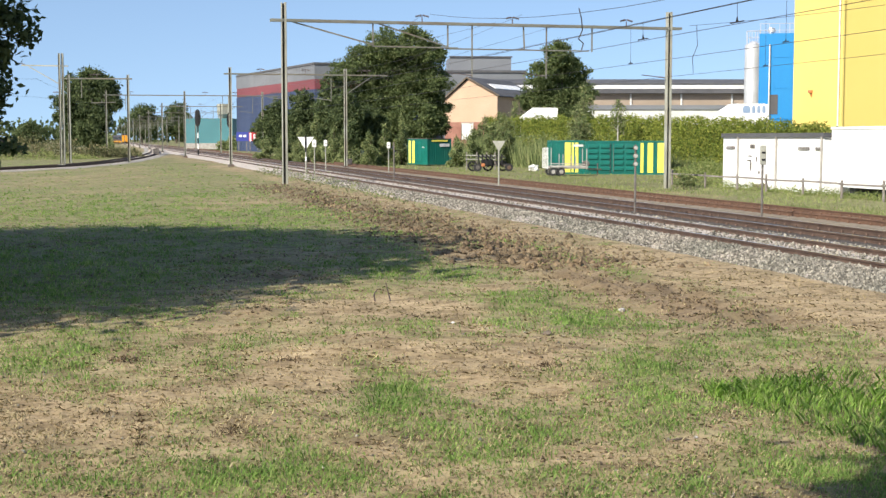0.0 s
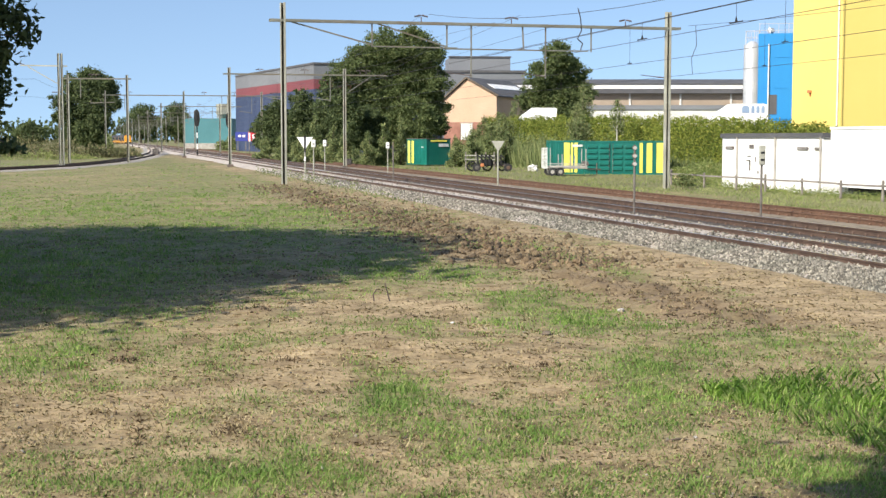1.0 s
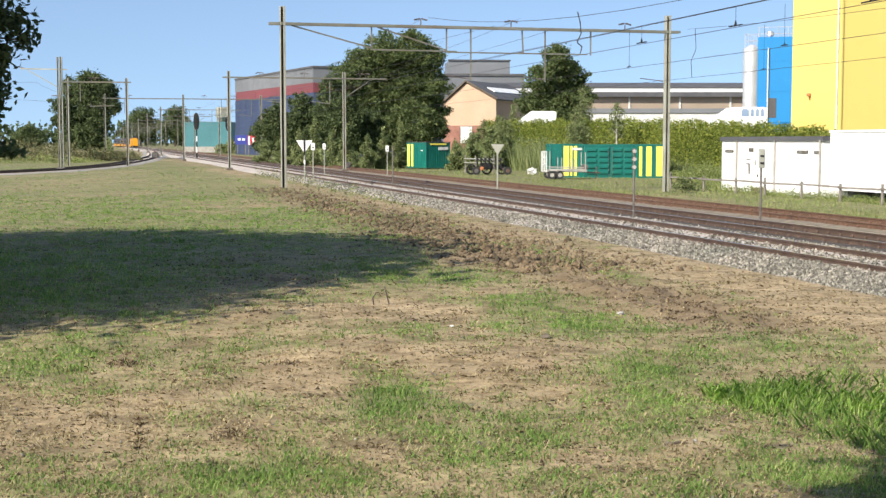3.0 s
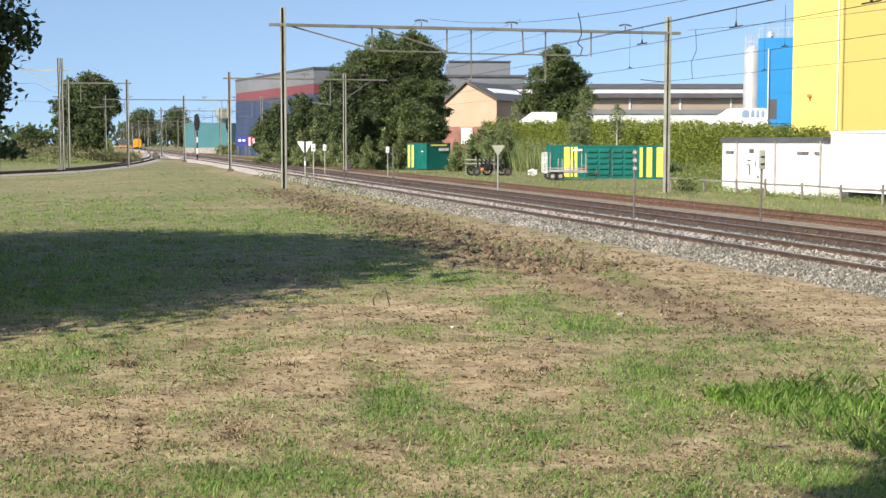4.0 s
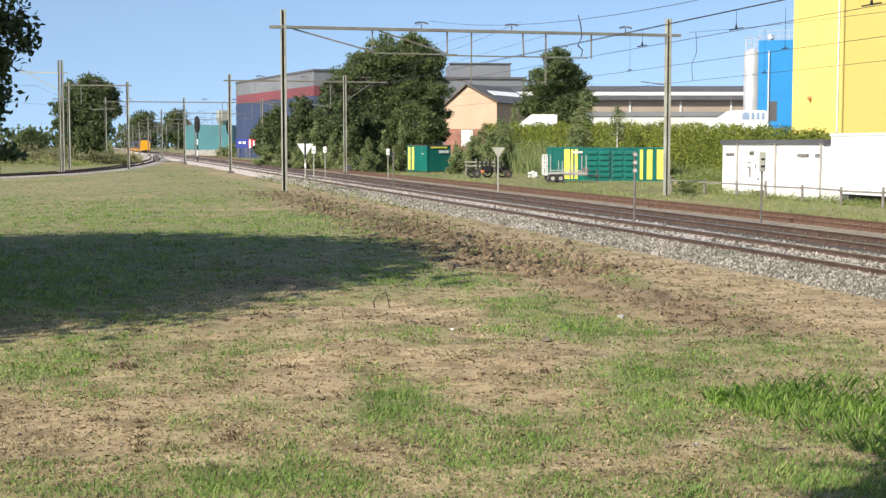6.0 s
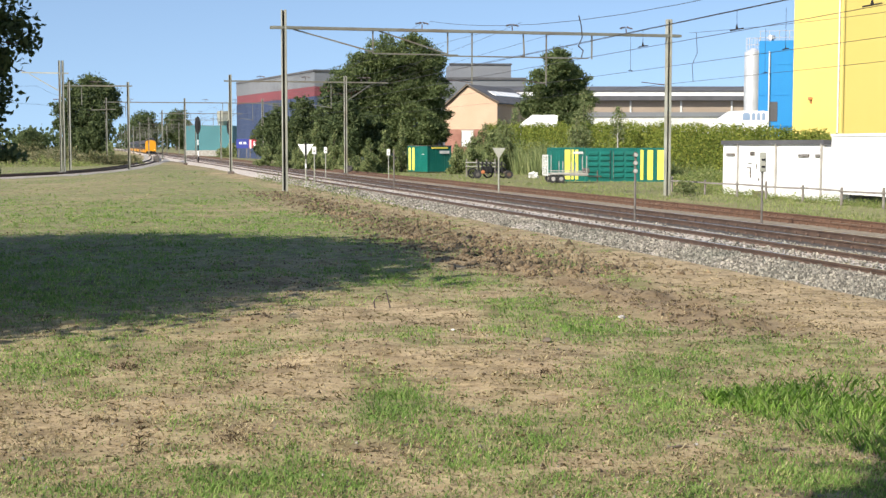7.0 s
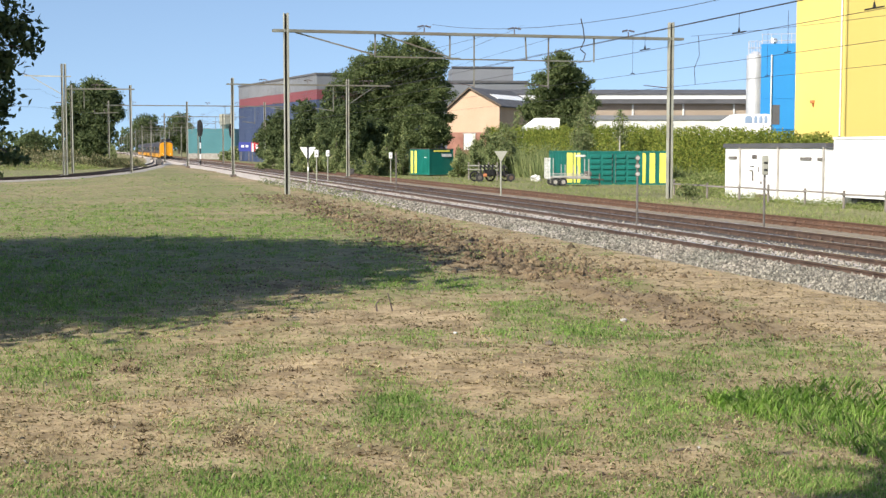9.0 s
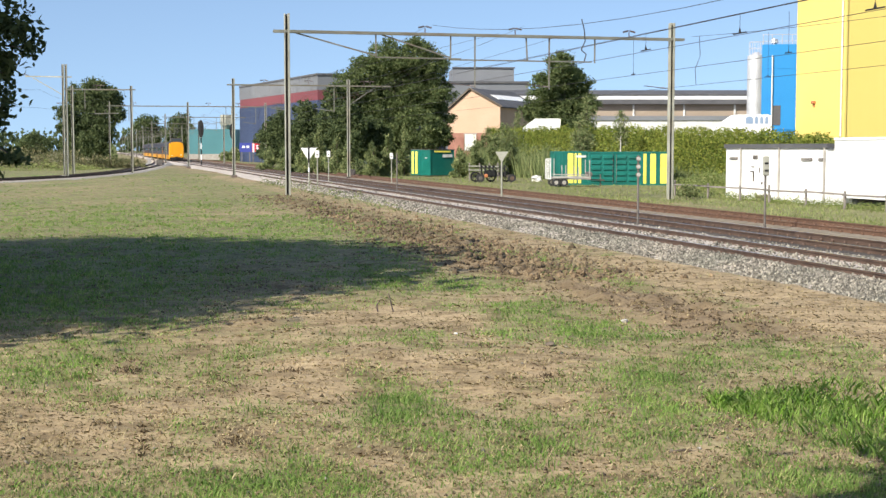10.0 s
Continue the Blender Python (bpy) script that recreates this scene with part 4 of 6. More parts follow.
def wheel(parent, x, y, z, r, w, rim="concrete"):
    t = part("wheel", rod(B(), (x, y - w / 2, z), (x, y + w / 2, z), r, n=16), "rubber", parent)
    part("rim", rod(B(), (x, y - w / 2 - 0.02, z), (x, y - w / 2 + 0.02, z), r * 0.5, n=12), rim, t, "grey steel rim")


def build_trailer():
    t = thing("flat_trailer", pose(9.1, 102.5, -0.4, 0, 0, 5), "grey steel twin axle trailer with stakes and a raised ramp", "trailer")
    part("deck", box(B(), 2.9, 1.7, 0.1, 0.3, 0, 0.52, 0, 0.02), "concrete", t)
    for y in (-0.85, 0.85):
        part("side_rail", bar(bar(B(), (-1.1, y, 0.68), (1.7, y, 0.68), 0.06, 0.14), (-1.1, y, 0.9), (1.5, y, 0.86), 0.05, 0.05), "concrete", t)
        for x, h in ((-1.1, 2.1), (-0.2, 1.6), (0.75, 1.5), (1.6, 2.0)):
            part("stake", box(B(), 0.06, 0.06, h - 0.5, x, y, 0.5), "concrete", t)
    ramp = B()
    for z in (0.6, 1.1, 1.6, 2.05):
        bar(ramp, (-1.35, -0.8, z), (-1.35, 0.8, z), 0.07, 0.07)
    for y in (-0.8, 0, 0.8):
        bar(ramp, (-1.35, y, 0.5), (-1.35, y, 2.1), 0.07, 0.09)
    for z in (0.62, 1.35, 2.05):
        bar(ramp, (-1.75, -0.84, z), (-1.3, -0.84, z), 0.07, 0.07)
    bar(ramp, (-1.72, -0.84, 0.6), (-1.72, -0.84, 2.08), 0.07, 0.07)
    part("ramp", ramp, "offwhite", t, "upright pale ramp frame")
    part("drawbar", bar(bar(B(), (1.7, -0.5, 0.5), (2.9, 0, 0.45), 0.08, 0.1), (1.7, 0.5, 0.5), (2.9, 0, 0.45), 0.08, 0.1), "machine", t)
    part("jockey_wheel", rod(B(), (2.6, 0, 0), (2.6, 0, 0.9), 0.05), "machine", t)
    part("cable_drum", rod(B(), (1.7, -0.4, 0.9), (1.7, 0.4, 0.9), 0.22, n=12), "machine", t)
    for x in (-0.95, -0.35):
        for y in (-0.95, 0.95):
            wheel(t, x, y, 0.3, 0.3, 0.2)
        part("mudguard", box(B(), 0.55, 0.24, 0.05, x, -0.95, 0.62, 0, 0.02), "concrete", t)


def build_mower():
    m = thing("rusty_machine", pose(4.15, 116, -0.42, 0, 0, 8), "worn old farm implement with tines and an orange frame", "farm machine")
    part("frame", bar(bar(bar(B(), (-1.2, 0, 0.5), (1.3, 0, 0.5), 0.12, 0.12), (-1.0, -0.6, 0.45), (-1.0, 0.6, 0.45), 0.1, 0.1), (0.9, -0.6, 0.45), (0.9, 0.6, 0.45), 0.1, 0.1), "machine", m)
    for x in (-0.95, -0.65, -0.35, -0.05, 0.5, 0.8):
        part("tine", bar(bar(B(), (x, -0.2, 0.4), (x - 0.1, -0.2, 1.25), 0.12, 0.1), (x - 0.1, -0.2, 1.25), (x + 0.2, -0.3, 0.95), 0.1, 0.08), "black", m)
    part("gearbox", box(B(), 0.25, 0.3, 0.25, -0.7, -0.35, 0.35, 0, 0.04), "orange", m, "faded orange gearbox")
    part("engine", box(box(B(), 0.9, 0.6, 0.5, -0.3, 0.1, 0.4, 0, 0.08), 0.5, 0.5, 0.3, 0.6, 0.1, 0.45, 0, 0.06), "black", m, "dark oily engine block")
    for k, x in enumerate((-1.35, -0.2, 0.9)):
        ring = B()
        for j in range(12):
            a, b = j * math.pi / 6, (j + 1) * math.pi / 6
            bar(ring, (x + 0.34 * math.cos(a), 0.5 - 0.1 * k, 0.4 + 0.34 * math.sin(a)), (x + 0.34 * math.cos(b), 0.5 - 0.1 * k, 0.4 + 0.34 * math.sin(b)), 0.11, 0.12)
        for j in range(4):
            a = j * math.pi / 4
            bar(ring, (x - 0.34 * math.cos(a), 0.5 - 0.1 * k, 0.4 - 0.34 * math.sin(a)), (x + 0.34 * math.cos(a), 0.5 - 0.1 * k, 0.4 + 0.34 * math.sin(a)), 0.03, 0.03)
        part("rake_wheel", ring, "black", m, "dark spoked rake wheel")
    part("seat_plate", box(B(), 0.4, 0.35, 0.06, 0.25, 0, 0.95, 0, 0.02), "machine", m)
    for x in (-1.15, 1.2):
        wheel(m, x, -0.55, 0.3, 0.3, 0.2, "machine")
    m.scale = (1.15, 1.15, 1.15)
    f = thing("guard_barrier", pose(3.9, 121, -0.42, 0, 0, 6), "grey steel tube barrier on short posts", "barrier")
    for z in (0.95, 1.3):
        part("tube", rod(B(), (-1.9, 0, z), (0.8, 0, z - 0.05), 0.06, n=10), "galv", f)
    for x in (-1.8, -0.9, 0.0, 0.75):
        part("post", box(B(), 0.1, 0.1, 1.6, x, 0.1, 0), "wood", f)
    b = thing("bulk_bag", pose(7.9, 117, -0.42), "slumped white bulk bag on the grass", "bag")
    bm = B()
    bmesh.ops.create_icosphere(bm, subdivisions=3, radius=0.36)
    for v in bm.verts:
        v.co += v.co.normalized() * (0.3 * noise.noise(v.co * 4.0) + 0.12 * noise.noise(v.co * 11))
        v.co.z = max(v.co.z * 0.8 + 0.24, 0)
        v.co.x *= 1.2
    part("sack", bm, "offwhite", b)


build_trailer()
build_mower()
pl = thing("timber_beam", pose(17.0, 95, -0.43, 0, 0, 8), "pale timber beam lying on the grass", "timber")
part("timber", box(B(), 1.5, 0.3, 0.22, 0, 0, 0, 0, 0.02), "peach", pl)
part("timber", box(B(), 1.3, 0.28, 0.2, 0.1, 0.35, 0, 0.1, 0.02), "peach", pl)


def build_white_units():
    """Two long white units parallel to the siding; x runs across, y along the line."""
    u = thing("site_cabin", at(36.95, 68.9, -0.42), "long white cabin with a dark flat roof edge", "cabin", "white cabins")
    L = 11.4
    wall_box("wall", u, "white", 3, L, 2.86, 1.5, L / 2, 0)
    wall_box("roof_edge", u, "darkgrey", 3.2, L + 0.2, 0.24, 1.5, L / 2, 2.86, "dark grey roof edge")
    for y in (0.15, 4.9, 9.4):
        part("downpipe", rod(B(), (-0.07, y, 0), (-0.07, y, 2.9), 0.06, n=8), "concrete", u, "grey downpipe")
    for y, w in ((2.0, 1.1), (0.55, 0.45), (10.4, 1.0)):
        v = part("vent", box(B(), 0.06, w, 0.16, -0.02, y, 2.2), "machine", u, "dark louvre vent")
        for k in range(3):
            part("slat", box(B(), 0.03, w - 0.06, 0.02, -0.06, y, 2.22 + k * 0.05), "concrete", v)
    for y, z, a, b in ((7.7, 2.25, 0.5, 0.22), (8.0, 1.8, 0.4, 0.05), (8.1, 1.55, 0.4, 0.05), (7.2, 1.5, 0.05, 0.3), (7.9, 1.0, 0.1, 0.55), (6.9, 0.85, 0.1, 0.15)):
        part("fitting", box(B(), 0.05, a, b, -0.02, y, z), "machine", u, "small grey wall fitting")
    part("step_block", box(B(), 0.5, 0.9, 0.3, -0.35, 6.1, 0.0, 0, 0.03), "machine", u, "dark step at the wall")
    t = thing("site_cabin", at(36.9, 50.0, -0.42), "tall white cabin raised on dark blocks", "cabin", "white cabins")
    L = 18.7
    wall_box("wall", t, "white", 3.2, L, 2.85, 1.6, L / 2, 0.42)
    wall_box("roof_edge", t, "white", 3.3, L + 0.06, 0.12, 1.6, L / 2, 3.27)
    for k in range(5):
        part("block", box(B(), 2.8, 0.5, 0.42, 1.7, 1.2 + k * 4, 0), "darkgrey", t)
    part("skirt", box(B(), 0.1, 13, 0.4, 0.5, 7, 0), "black", t, "dark skirt under the cabin")
    for y, z, a, b in ((13.2, 2.2, 0.5, 0.14), (13.2, 1.85, 0.5, 0.12), (12.2, 2.6, 0.3, 0.1)):
        part("fitting", box(B(), 0.05, a, b, -0.02, y, z), "machine", t)


build_white_units()


def build_fence():
    f = thing("post_fence", at(34.9, 56, -0.42), "low grey wooden fence with one rail", "fence")
    ys = (0.7, 4.2, 7.7, 11.3, 15.1, 18.4, 22.4, 27.0)
    for i, y in enumerate(ys):
        part("post", box(B(), 0.1, 0.1, 0.86 + 0.1 * (i % 3 == 1), 0, y, 0, 0.05 * i, 0.015), "wood", f)
    for a, b in zip(ys, ys[1:]):
        part("rail", bar(B(), (-0.08, a - 0.05, 0.7), (-0.08, b + 0.05, 0.7 + 0.03 * math.sin(a)), 0.05, 0.09), "wood", f)


build_fence()


# ---- signs, signals and posts ----
def build_triangle_sign(m, h, label, face, r=0.55):
    s = thing("speed_sign", m, label, "railway sign", "triangular signs")
    part("pole", rod(B(), (0, 0, 0), (0, 0, h), 0.045, n=8), "galv", s)
    bm = B()
    prism(bm, ((0, h - 1.5 * r), (-r * 0.95, h + 0.02), (r * 0.95, h + 0.02)), -0.07, -0.05)
    pl = part("plate", bm, face, s, "white inverted triangular plate" if face == "white" else "grey back of a triangular plate")
    part("clamp", box(B(), 0.12, 0.06, 0.1, 0, -0.03, h - 0.35), "machine", s)
    return s


s1 = build_triangle_sign(pose(-8.15, 80.8, 0.0), 2.45, "white inverted triangular sign on a pole", "white", 0.5)
part("strip", box(B(), 0.1, 0.03, 0.95, 0, -0.09, 1.6), "black", s1, "black centre strip")
part("band", rod(B(), (0, 0, 1.05), (0, 0, 1.3), 0.05, n=8), "white", s1, "white pole band")
build_triangle_sign(pose(2.86, 69.6, -0.2), 2.45, "triangular sign on a thin pole seen from its back", "galv", 0.36)


def build_post(m, h, label, head):
    s = thing("line_post", m, label, "post", "lineside posts")
    part("pole", rod(B(), (0, 0, 0), (0, 0, h), 0.035, n=8), "galv" if head == "plate" else "machine", s)
    if head == "plate":
        part("plate", box(B(), 0.24, 0.05, 0.42, 0, -0.05, h - 0.45, 0, 0.02), "offwhite", s, "small white number plate board")
        part("mark", box(B(), 0.1, 0.02, 0.05, 0, -0.08, h - 0.3), "black", s)
    if head == "discs":
        for k in range(3):
            d = part("disc", rod(B(), (0, -0.02, h - 0.1 - k * 0.25), (0, -0.12, h - 0.1 - k * 0.25), 0.06, n=16), "concrete", s, "pale grey round disc")
            part("ring", rod(B(), (0, -0.005, h - 0.1 - k * 0.25), (0, -0.03, h - 0.1 - k * 0.25), 0.08, n=16), "machine", d)
    if head == "box":
        hd = part("head", box(B(), 0.17, 0.14, 0.6, 0, -0.05, h - 0.6, 0, 0.02), "galv", s, "grey upright box")
        for k in range(2):
            part("window", box(B(), 0.12, 0.02, 0.06, 0, -0.125, h - 0.25 - k * 0.22), "black", hd)
    return s


build_post(pose(-7.3, 77.2, 0.0), 2.35, "lineside post with a white plate", "plate")
build_post(pose(-8.2, 95, 0.0), 2.3, "lineside post with a white plate", "plate")
build_post(pose(-3.8, 95, -0.15), 2.3, "lineside post with a white plate", "plate")
build_post(pose(-2.65, 73.5, 0.0), 2.2, "plain dark lineside pole", "plain")
build_post(pose(6.02, 42.5, -0.08), 2.28, "lineside pole with three pale discs", "discs")
build_post(pose(9.88, 42.0, -0.17), 2.35, "lineside pole with a grey box head", "box")


def build_signal(m, h, label, flip=1):
    s = thing("railway_signal", m, label, "railway signal", "light signals")
    for k in range(6):
        part("pole_band", rod(B(), (0, 0, h * 0.75 * k / 6), (0, 0, h * 0.75 * (k + 1) / 6 - 0.01), 0.09, n=8), "white" if k % 2 else "black", s)
    bm = B()
    for x in range(1):
        prism(bm, [(0.42 * math.cos(a * math.pi / 8), h - 1.1 + 1.25 * math.sin(a * math.pi / 8)) for a in range(16)], -0.12, -0.06)
    hd = part("target_board", bm, "black", s, "oval black board")
    part("neck", rod(B(), (0, 0, h * 0.74), (0, 0, h - 0.6), 0.07), "black", s)
    for k in range(3):
        part("lens", rod(B(), (0, -0.13, h - 1.6 + 0.45 * k), (0, -0.3, h - 1.6 + 0.45 * k), 0.12, n=12), "black", hd)


build_signal(pose(-34.2, 190, 0.1), 6.2, "tall black signal on a banded post beside the track")
sg = thing("railway_signal", at(17.2, 174.4, 0), "black signal hung from the gantry", "railway signal", "light signals")
part("target_board", prism(B(), [(0.27 * math.cos(a * math.pi / 8), 4.7 + 0.95 * math.sin(a * math.pi / 8)) for a in range(16)], -0.12, -0.06), "black", sg)
part("hanger", rod(B(), (0, 0, 5.0), (0, 0, 7.9), 0.06), "galv", sg)



def build_cabinet(m, w, h, label):
    s = thing("relay_box", m, label, "equipment box", "lineside boxes")
    b = part("case", box(B(), w, 0.4, h, 0, 0, 0, 0, 0.02), "machine", s)
    part("lid", box(B(), w + 0.06, 0.46, 0.05, 0, 0, h), "machine", s)


for x, y, w, h in ((-8.6, 124, 0.6, 0.5), (-40, 190, 0.6, 0.9), (-41.5, 196, 0.5, 0.8)):
    build_cabinet(pose(x, y, 0, 0, 0, 10), w, h, "low grey lineside equipment box")


# ---- plants ----
def leaf_cloud(rng, lobes, count, size, shell=0.55, flat=0.75, spray=0):
    """Leaf clumps in the outer part of the lobes: verts and faces of small bent cards."""
    lobes = np.array(lobes, float)
    vol = lobes[:, 3] * lobes[:, 4] + lobes[:, 3] * lobes[:, 5]
    pick = rng.choice(len(lobes), count, p=vol / vol.sum())
    d = rng.normal(size=(count, 3))
    d /= np.linalg.norm(d, axis=1)[:, None]
    if spray:
        # leaves gather in sprays at the ends of the twigs
        k = max(12, count // spray)
        pick = rng.choice(len(lobes), k, p=vol / vol.sum())
        d = rng.normal(size=(k, 3))
        d /= np.linalg.norm(d, axis=1)[:, None]
        r = shell + (1 - shell) * rng.random(k) ** 0.6 + 0.1 * rng.normal(size=k)
        which = rng.integers(0, k, count)
        small = lobes[pick, 3:6].mean(1)
        c = (lobes[pick, :3] + d * r[:, None] * lobes[pick, 3:6])[which] + rng.normal(size=(count, 3)) * (small[which] * 0.13)[:, None] * np.array((1, 1, 0.7))
        d = d[which]
    else:
        r = shell + (1 - shell) * rng.random(count) ** 0.7
        r *= 1 + 0.16 * np.sin(d[:, 0] * 7 + pick) * np.cos(d[:, 2] * 6 + pick * 2.1) + 0.13 * rng.normal(size=count)
        c = lobes[pick, :3] + d * r[:, None] * lobes[pick, 3:6]
    a = rng.normal(size=(count, 3)) + 0.5 * d
    a /= np.linalg.norm(a, axis=1)[:, None]
    b = np.cross(a, rng.normal(size=(count, 3)))
    b /= np.linalg.norm(b, axis=1)[:, None]
    s = size * (0.6 + 0.8 * rng.random(count))[:, None]
    n = np.cross(a, b)
    v = np.stack([c - a * s, c - b * s * flat * 0.6 + n * s * 0.15, c + a * s, c + b * s * flat * 0.6 + n * s * 0.15], 1).reshape(-1, 3)
    f = np.arange(count * 4).reshape(-1, 4)
    return v, f


def mesh_from(name, v, f, material, parent=None):
    me = bpy.data.meshes.new(name)
    me.vertices.add(len(v))
    me.vertices.foreach_set("co", np.asarray(v, np.float32).ravel())
    k = f.shape[1]
    me.loops.add(f.size)
    me.loops.foreach_set("vertex_index", np.asarray(f, np.int32).ravel())
    me.polygons.add(len(f))
    me.polygons.foreach_set("loop_start", np.arange(0, f.size, k, dtype=np.int32))
    me.polygons.foreach_set("loop_total", np.full(len(f), k, np.int32))
    me.update(calc_edges=True)
    me.materials.append(M[material])
    ob = new(name, me)
    if parent:
        ob.parent = parent
    return ob


def build_tree(x, y, z, lobes, leaves, size, label, leaf="oak", bark="bark", trunk=0.3, seed=1, name="tree", category="tree", group="trees", shell=0.55, spray=0):
    """Trunk, limbs that reach into each lobe of the crown, and the leaves. Lobes: x, y, z, and three radii, from the foot."""
    rng = np.random.default_rng(seed)
    t = thing(name, pose(x, y, z), label, category, group)
    tall = max(l[2] for l in lobes)
    fork = min(l[2] - l[5] * 0.5 for l in lobes)
    fork = max(fork, tall * 0.22)
    lean = Vector((rng.normal() * 0.15, rng.normal() * 0.15, fork))
    bm = B()
    rod(bm, (0, 0, -0.1), (0, 0, 0.25), trunk * 1.5, trunk * 1.1, 10)
    rod(bm, (0, 0, 0.2), lean, trunk * 1.1, trunk * 0.8, 10)
    top = Vector((lean.x, lean.y, tall))
    rod(bm, lean, top, trunk * 0.8, trunk * 0.15, 8)
    part("trunk", bm, bark, t)
    for l in lobes:
        c = Vector(l[:3])
        k = min(0.85, max(0.0, (c.z - l[5] * 0.7 - fork) / max(0.1, tall - fork)))
        start = lean.lerp(top, k)
        limb = B()
        mid = start.lerp(c, 0.5) + Vector((0, 0, 0.08 * (c - start).length))
        rod(limb, start, mid, trunk * 0.4, trunk * 0.25, 6)
        rod(limb, mid, c, trunk * 0.25, trunk * 0.1, 6)
        for _ in range(5):
            e = c + Vector(rng.normal(size=3) * np.array(l[3:6]) * 0.45)
            rod(limb, mid.lerp(c, rng.uniform(0.4, 1)), e, trunk * 0.12, trunk * 0.03, 5)
        part("limb", limb, bark, t)
    v, f = leaf_cloud(rng, lobes, leaves, size, shell, 0.75, spray)
    if spray:
        v2, f2 = leaf_cloud(rng, lobes, leaves * 2 // 3, size, 0.25)
        v, f = np.concatenate([v, v2]), np.concatenate([f, f2 + len(v)])
    mesh_from("crown", v, f, leaf, t)
    return t


def deep(rng, flat_lobes, depth):
    """Lobes given by x, z and radius, set at varied depths."""
    return [(x, rng.uniform(-depth, depth), z, r, r * 1.1, r * 0.92) for x, z, r in flat_lobes]


def auto_lobes(rng, w, h, base, n):
    """Lobes that fill a rounded crown of width w from base to height h."""
    out = []
    for k in range(n):
        u = (k + 0.5) / n
        zz = base + (h - base) * (0.12 + 0.74 * u)
        wide = math.sin(math.pi * (0.2 + 0.66 * u)) ** 0.55 * w / 2
        a = k * 2.4 + rng.uniform(0, 0.8)
        rr = rng.uniform(0.42, 0.6) * wide
        out.append((math.cos(a) * (wide - rr), math.sin(a) * (wide - rr), zz, rr * 1.15, rr * 1.15, (h - base) * rng.uniform(0.14, 0.2)))
    out.append((0, 0, base + (h - base) * 0.45, w * 0.3, w * 0.3, (h - base) * 0.36))
    out.append((0, 0, h - (h - base) * 0.2, w * 0.2, w * 0.2, (h - base) * 0.2))
    return out


rg = random.Random(4)
# large dark tree with a lower shoulder
build_tree(-5.4, 168, -0.3, deep(rg, ((1.6, 13.9, 2.5), (-1.5, 13.5, 2.6), (3.6, 12.7, 2.2), (-4.0, 12, 2.3), (-6.4, 10.6, 2.0), (4.1, 9.2, 2.1), (0.6, 9.9, 3.8), (-3.3, 7.8, 3.5),
                                      (4.2, 6.1, 2.0), (2.0, 5, 3.2), (-1.5, 3.6, 2.8), (-5.0, 4.3, 2.8), (4.9, 4.2, 1.3)), 1.8),
           60000, 0.16, "large dense dark green deciduous tree beside the line", "broad", trunk=0.45, seed=2, spray=70)
build_tree(14.6, 172, -0.4, deep(rg, ((-0.2, 13.2, 1.9), (-2, 10.6, 2.1), (1.9, 10.8, 2.0), (-3.3, 7.7, 1.7), (3.0, 8.2, 1.8), (-0.2, 7.7, 2.9), (-1.5, 4.5, 2.8), (2, 4.5, 2.6), (0.3, 11.8, 2.0)), 1.5),
           30000, 0.165, "dark green round tree behind the hedge", "broad", trunk=0.35, seed=3, spray=70)
build_tree(-49.2, 190, 0, deep(rg, ((-0.2, 10.2, 2.2), (-2.2, 9.6, 1.9), (1.7, 9.2, 2.2), (-3.4, 7.2, 1.6), (2.9, 7.2, 1.5), (-0.2, 7.2, 2.8), (-2.2, 5.2, 2), (1.7, 4.8, 1.8), (-4.2, 5.4, 1), (0.5, 3.2, 2.2), (-2.0, 3.0, 1.8)), 1.5),
           26000, 0.19, "dark green tree with a short bare trunk", trunk=0.5, seed=5, spray=70)
for k, (x, y, w, h) in enumerate(((-21.2, 175, 5.5, 7.8), (-17.5, 172, 5, 9.2), (-13.6, 165, 5.5, 10.6), (-11.2, 158, 4.4, 8.5), (-23.8, 185, 4.5, 6.4), (-8.4, 161, 4.6, 6.5))):
    build_tree(x, y, -0.3, auto_lobes(rg, w, h, 0.6, 8), 9000, 0.16, "dark green bushy tree beside the warehouse", seed=20 + k, trunk=0.2, spray=60)
for k, (x, y, w, h) in enumerate(((-14.8, 142, 2.2, 4.0), (-12.9, 138, 2.0, 5.0), (-11.0, 137, 2.2, 3.8), (-9.6, 135, 1.9, 4.4), (-7.6, 139, 2.2, 3.4), (-6.0, 141, 1.8, 4.2), (-4.4, 144, 2.0, 5.2),
                                  (-17.6, 150, 3, 3.2), (-20.8, 160, 3, 2.8), (3.0, 137, 2.6, 3.6), (4.8, 135, 2.4, 4.2), (6.6, 138, 2.4, 3.4), (1.4, 133, 2.0, 2.8), (5.3, 168, 3.2, 5.4), (4.4, 160, 3.0, 4.4), (6.6, 163, 3.0, 5.6), (8.7, 166, 3.2, 7.4))):
    lobes = [(0.25 * w * math.sin(2.3 * j + k) * (1 - j / 6), 0.25 * w * math.cos(2.3 * j + k), h * (0.1 + 0.16 * j), w * 0.42 * (1 - j / 7.5), w * 0.42 * (1 - j / 7.5), h * 0.15) for j in range(6)]
    build_tree(x, y, -0.35, lobes, 3600, 0.11, "olive green pointed shrub on the verge", "verge", seed=40 + k, trunk=0.06, name="shrub", category="shrub", group="verge shrubs", shell=0.2)
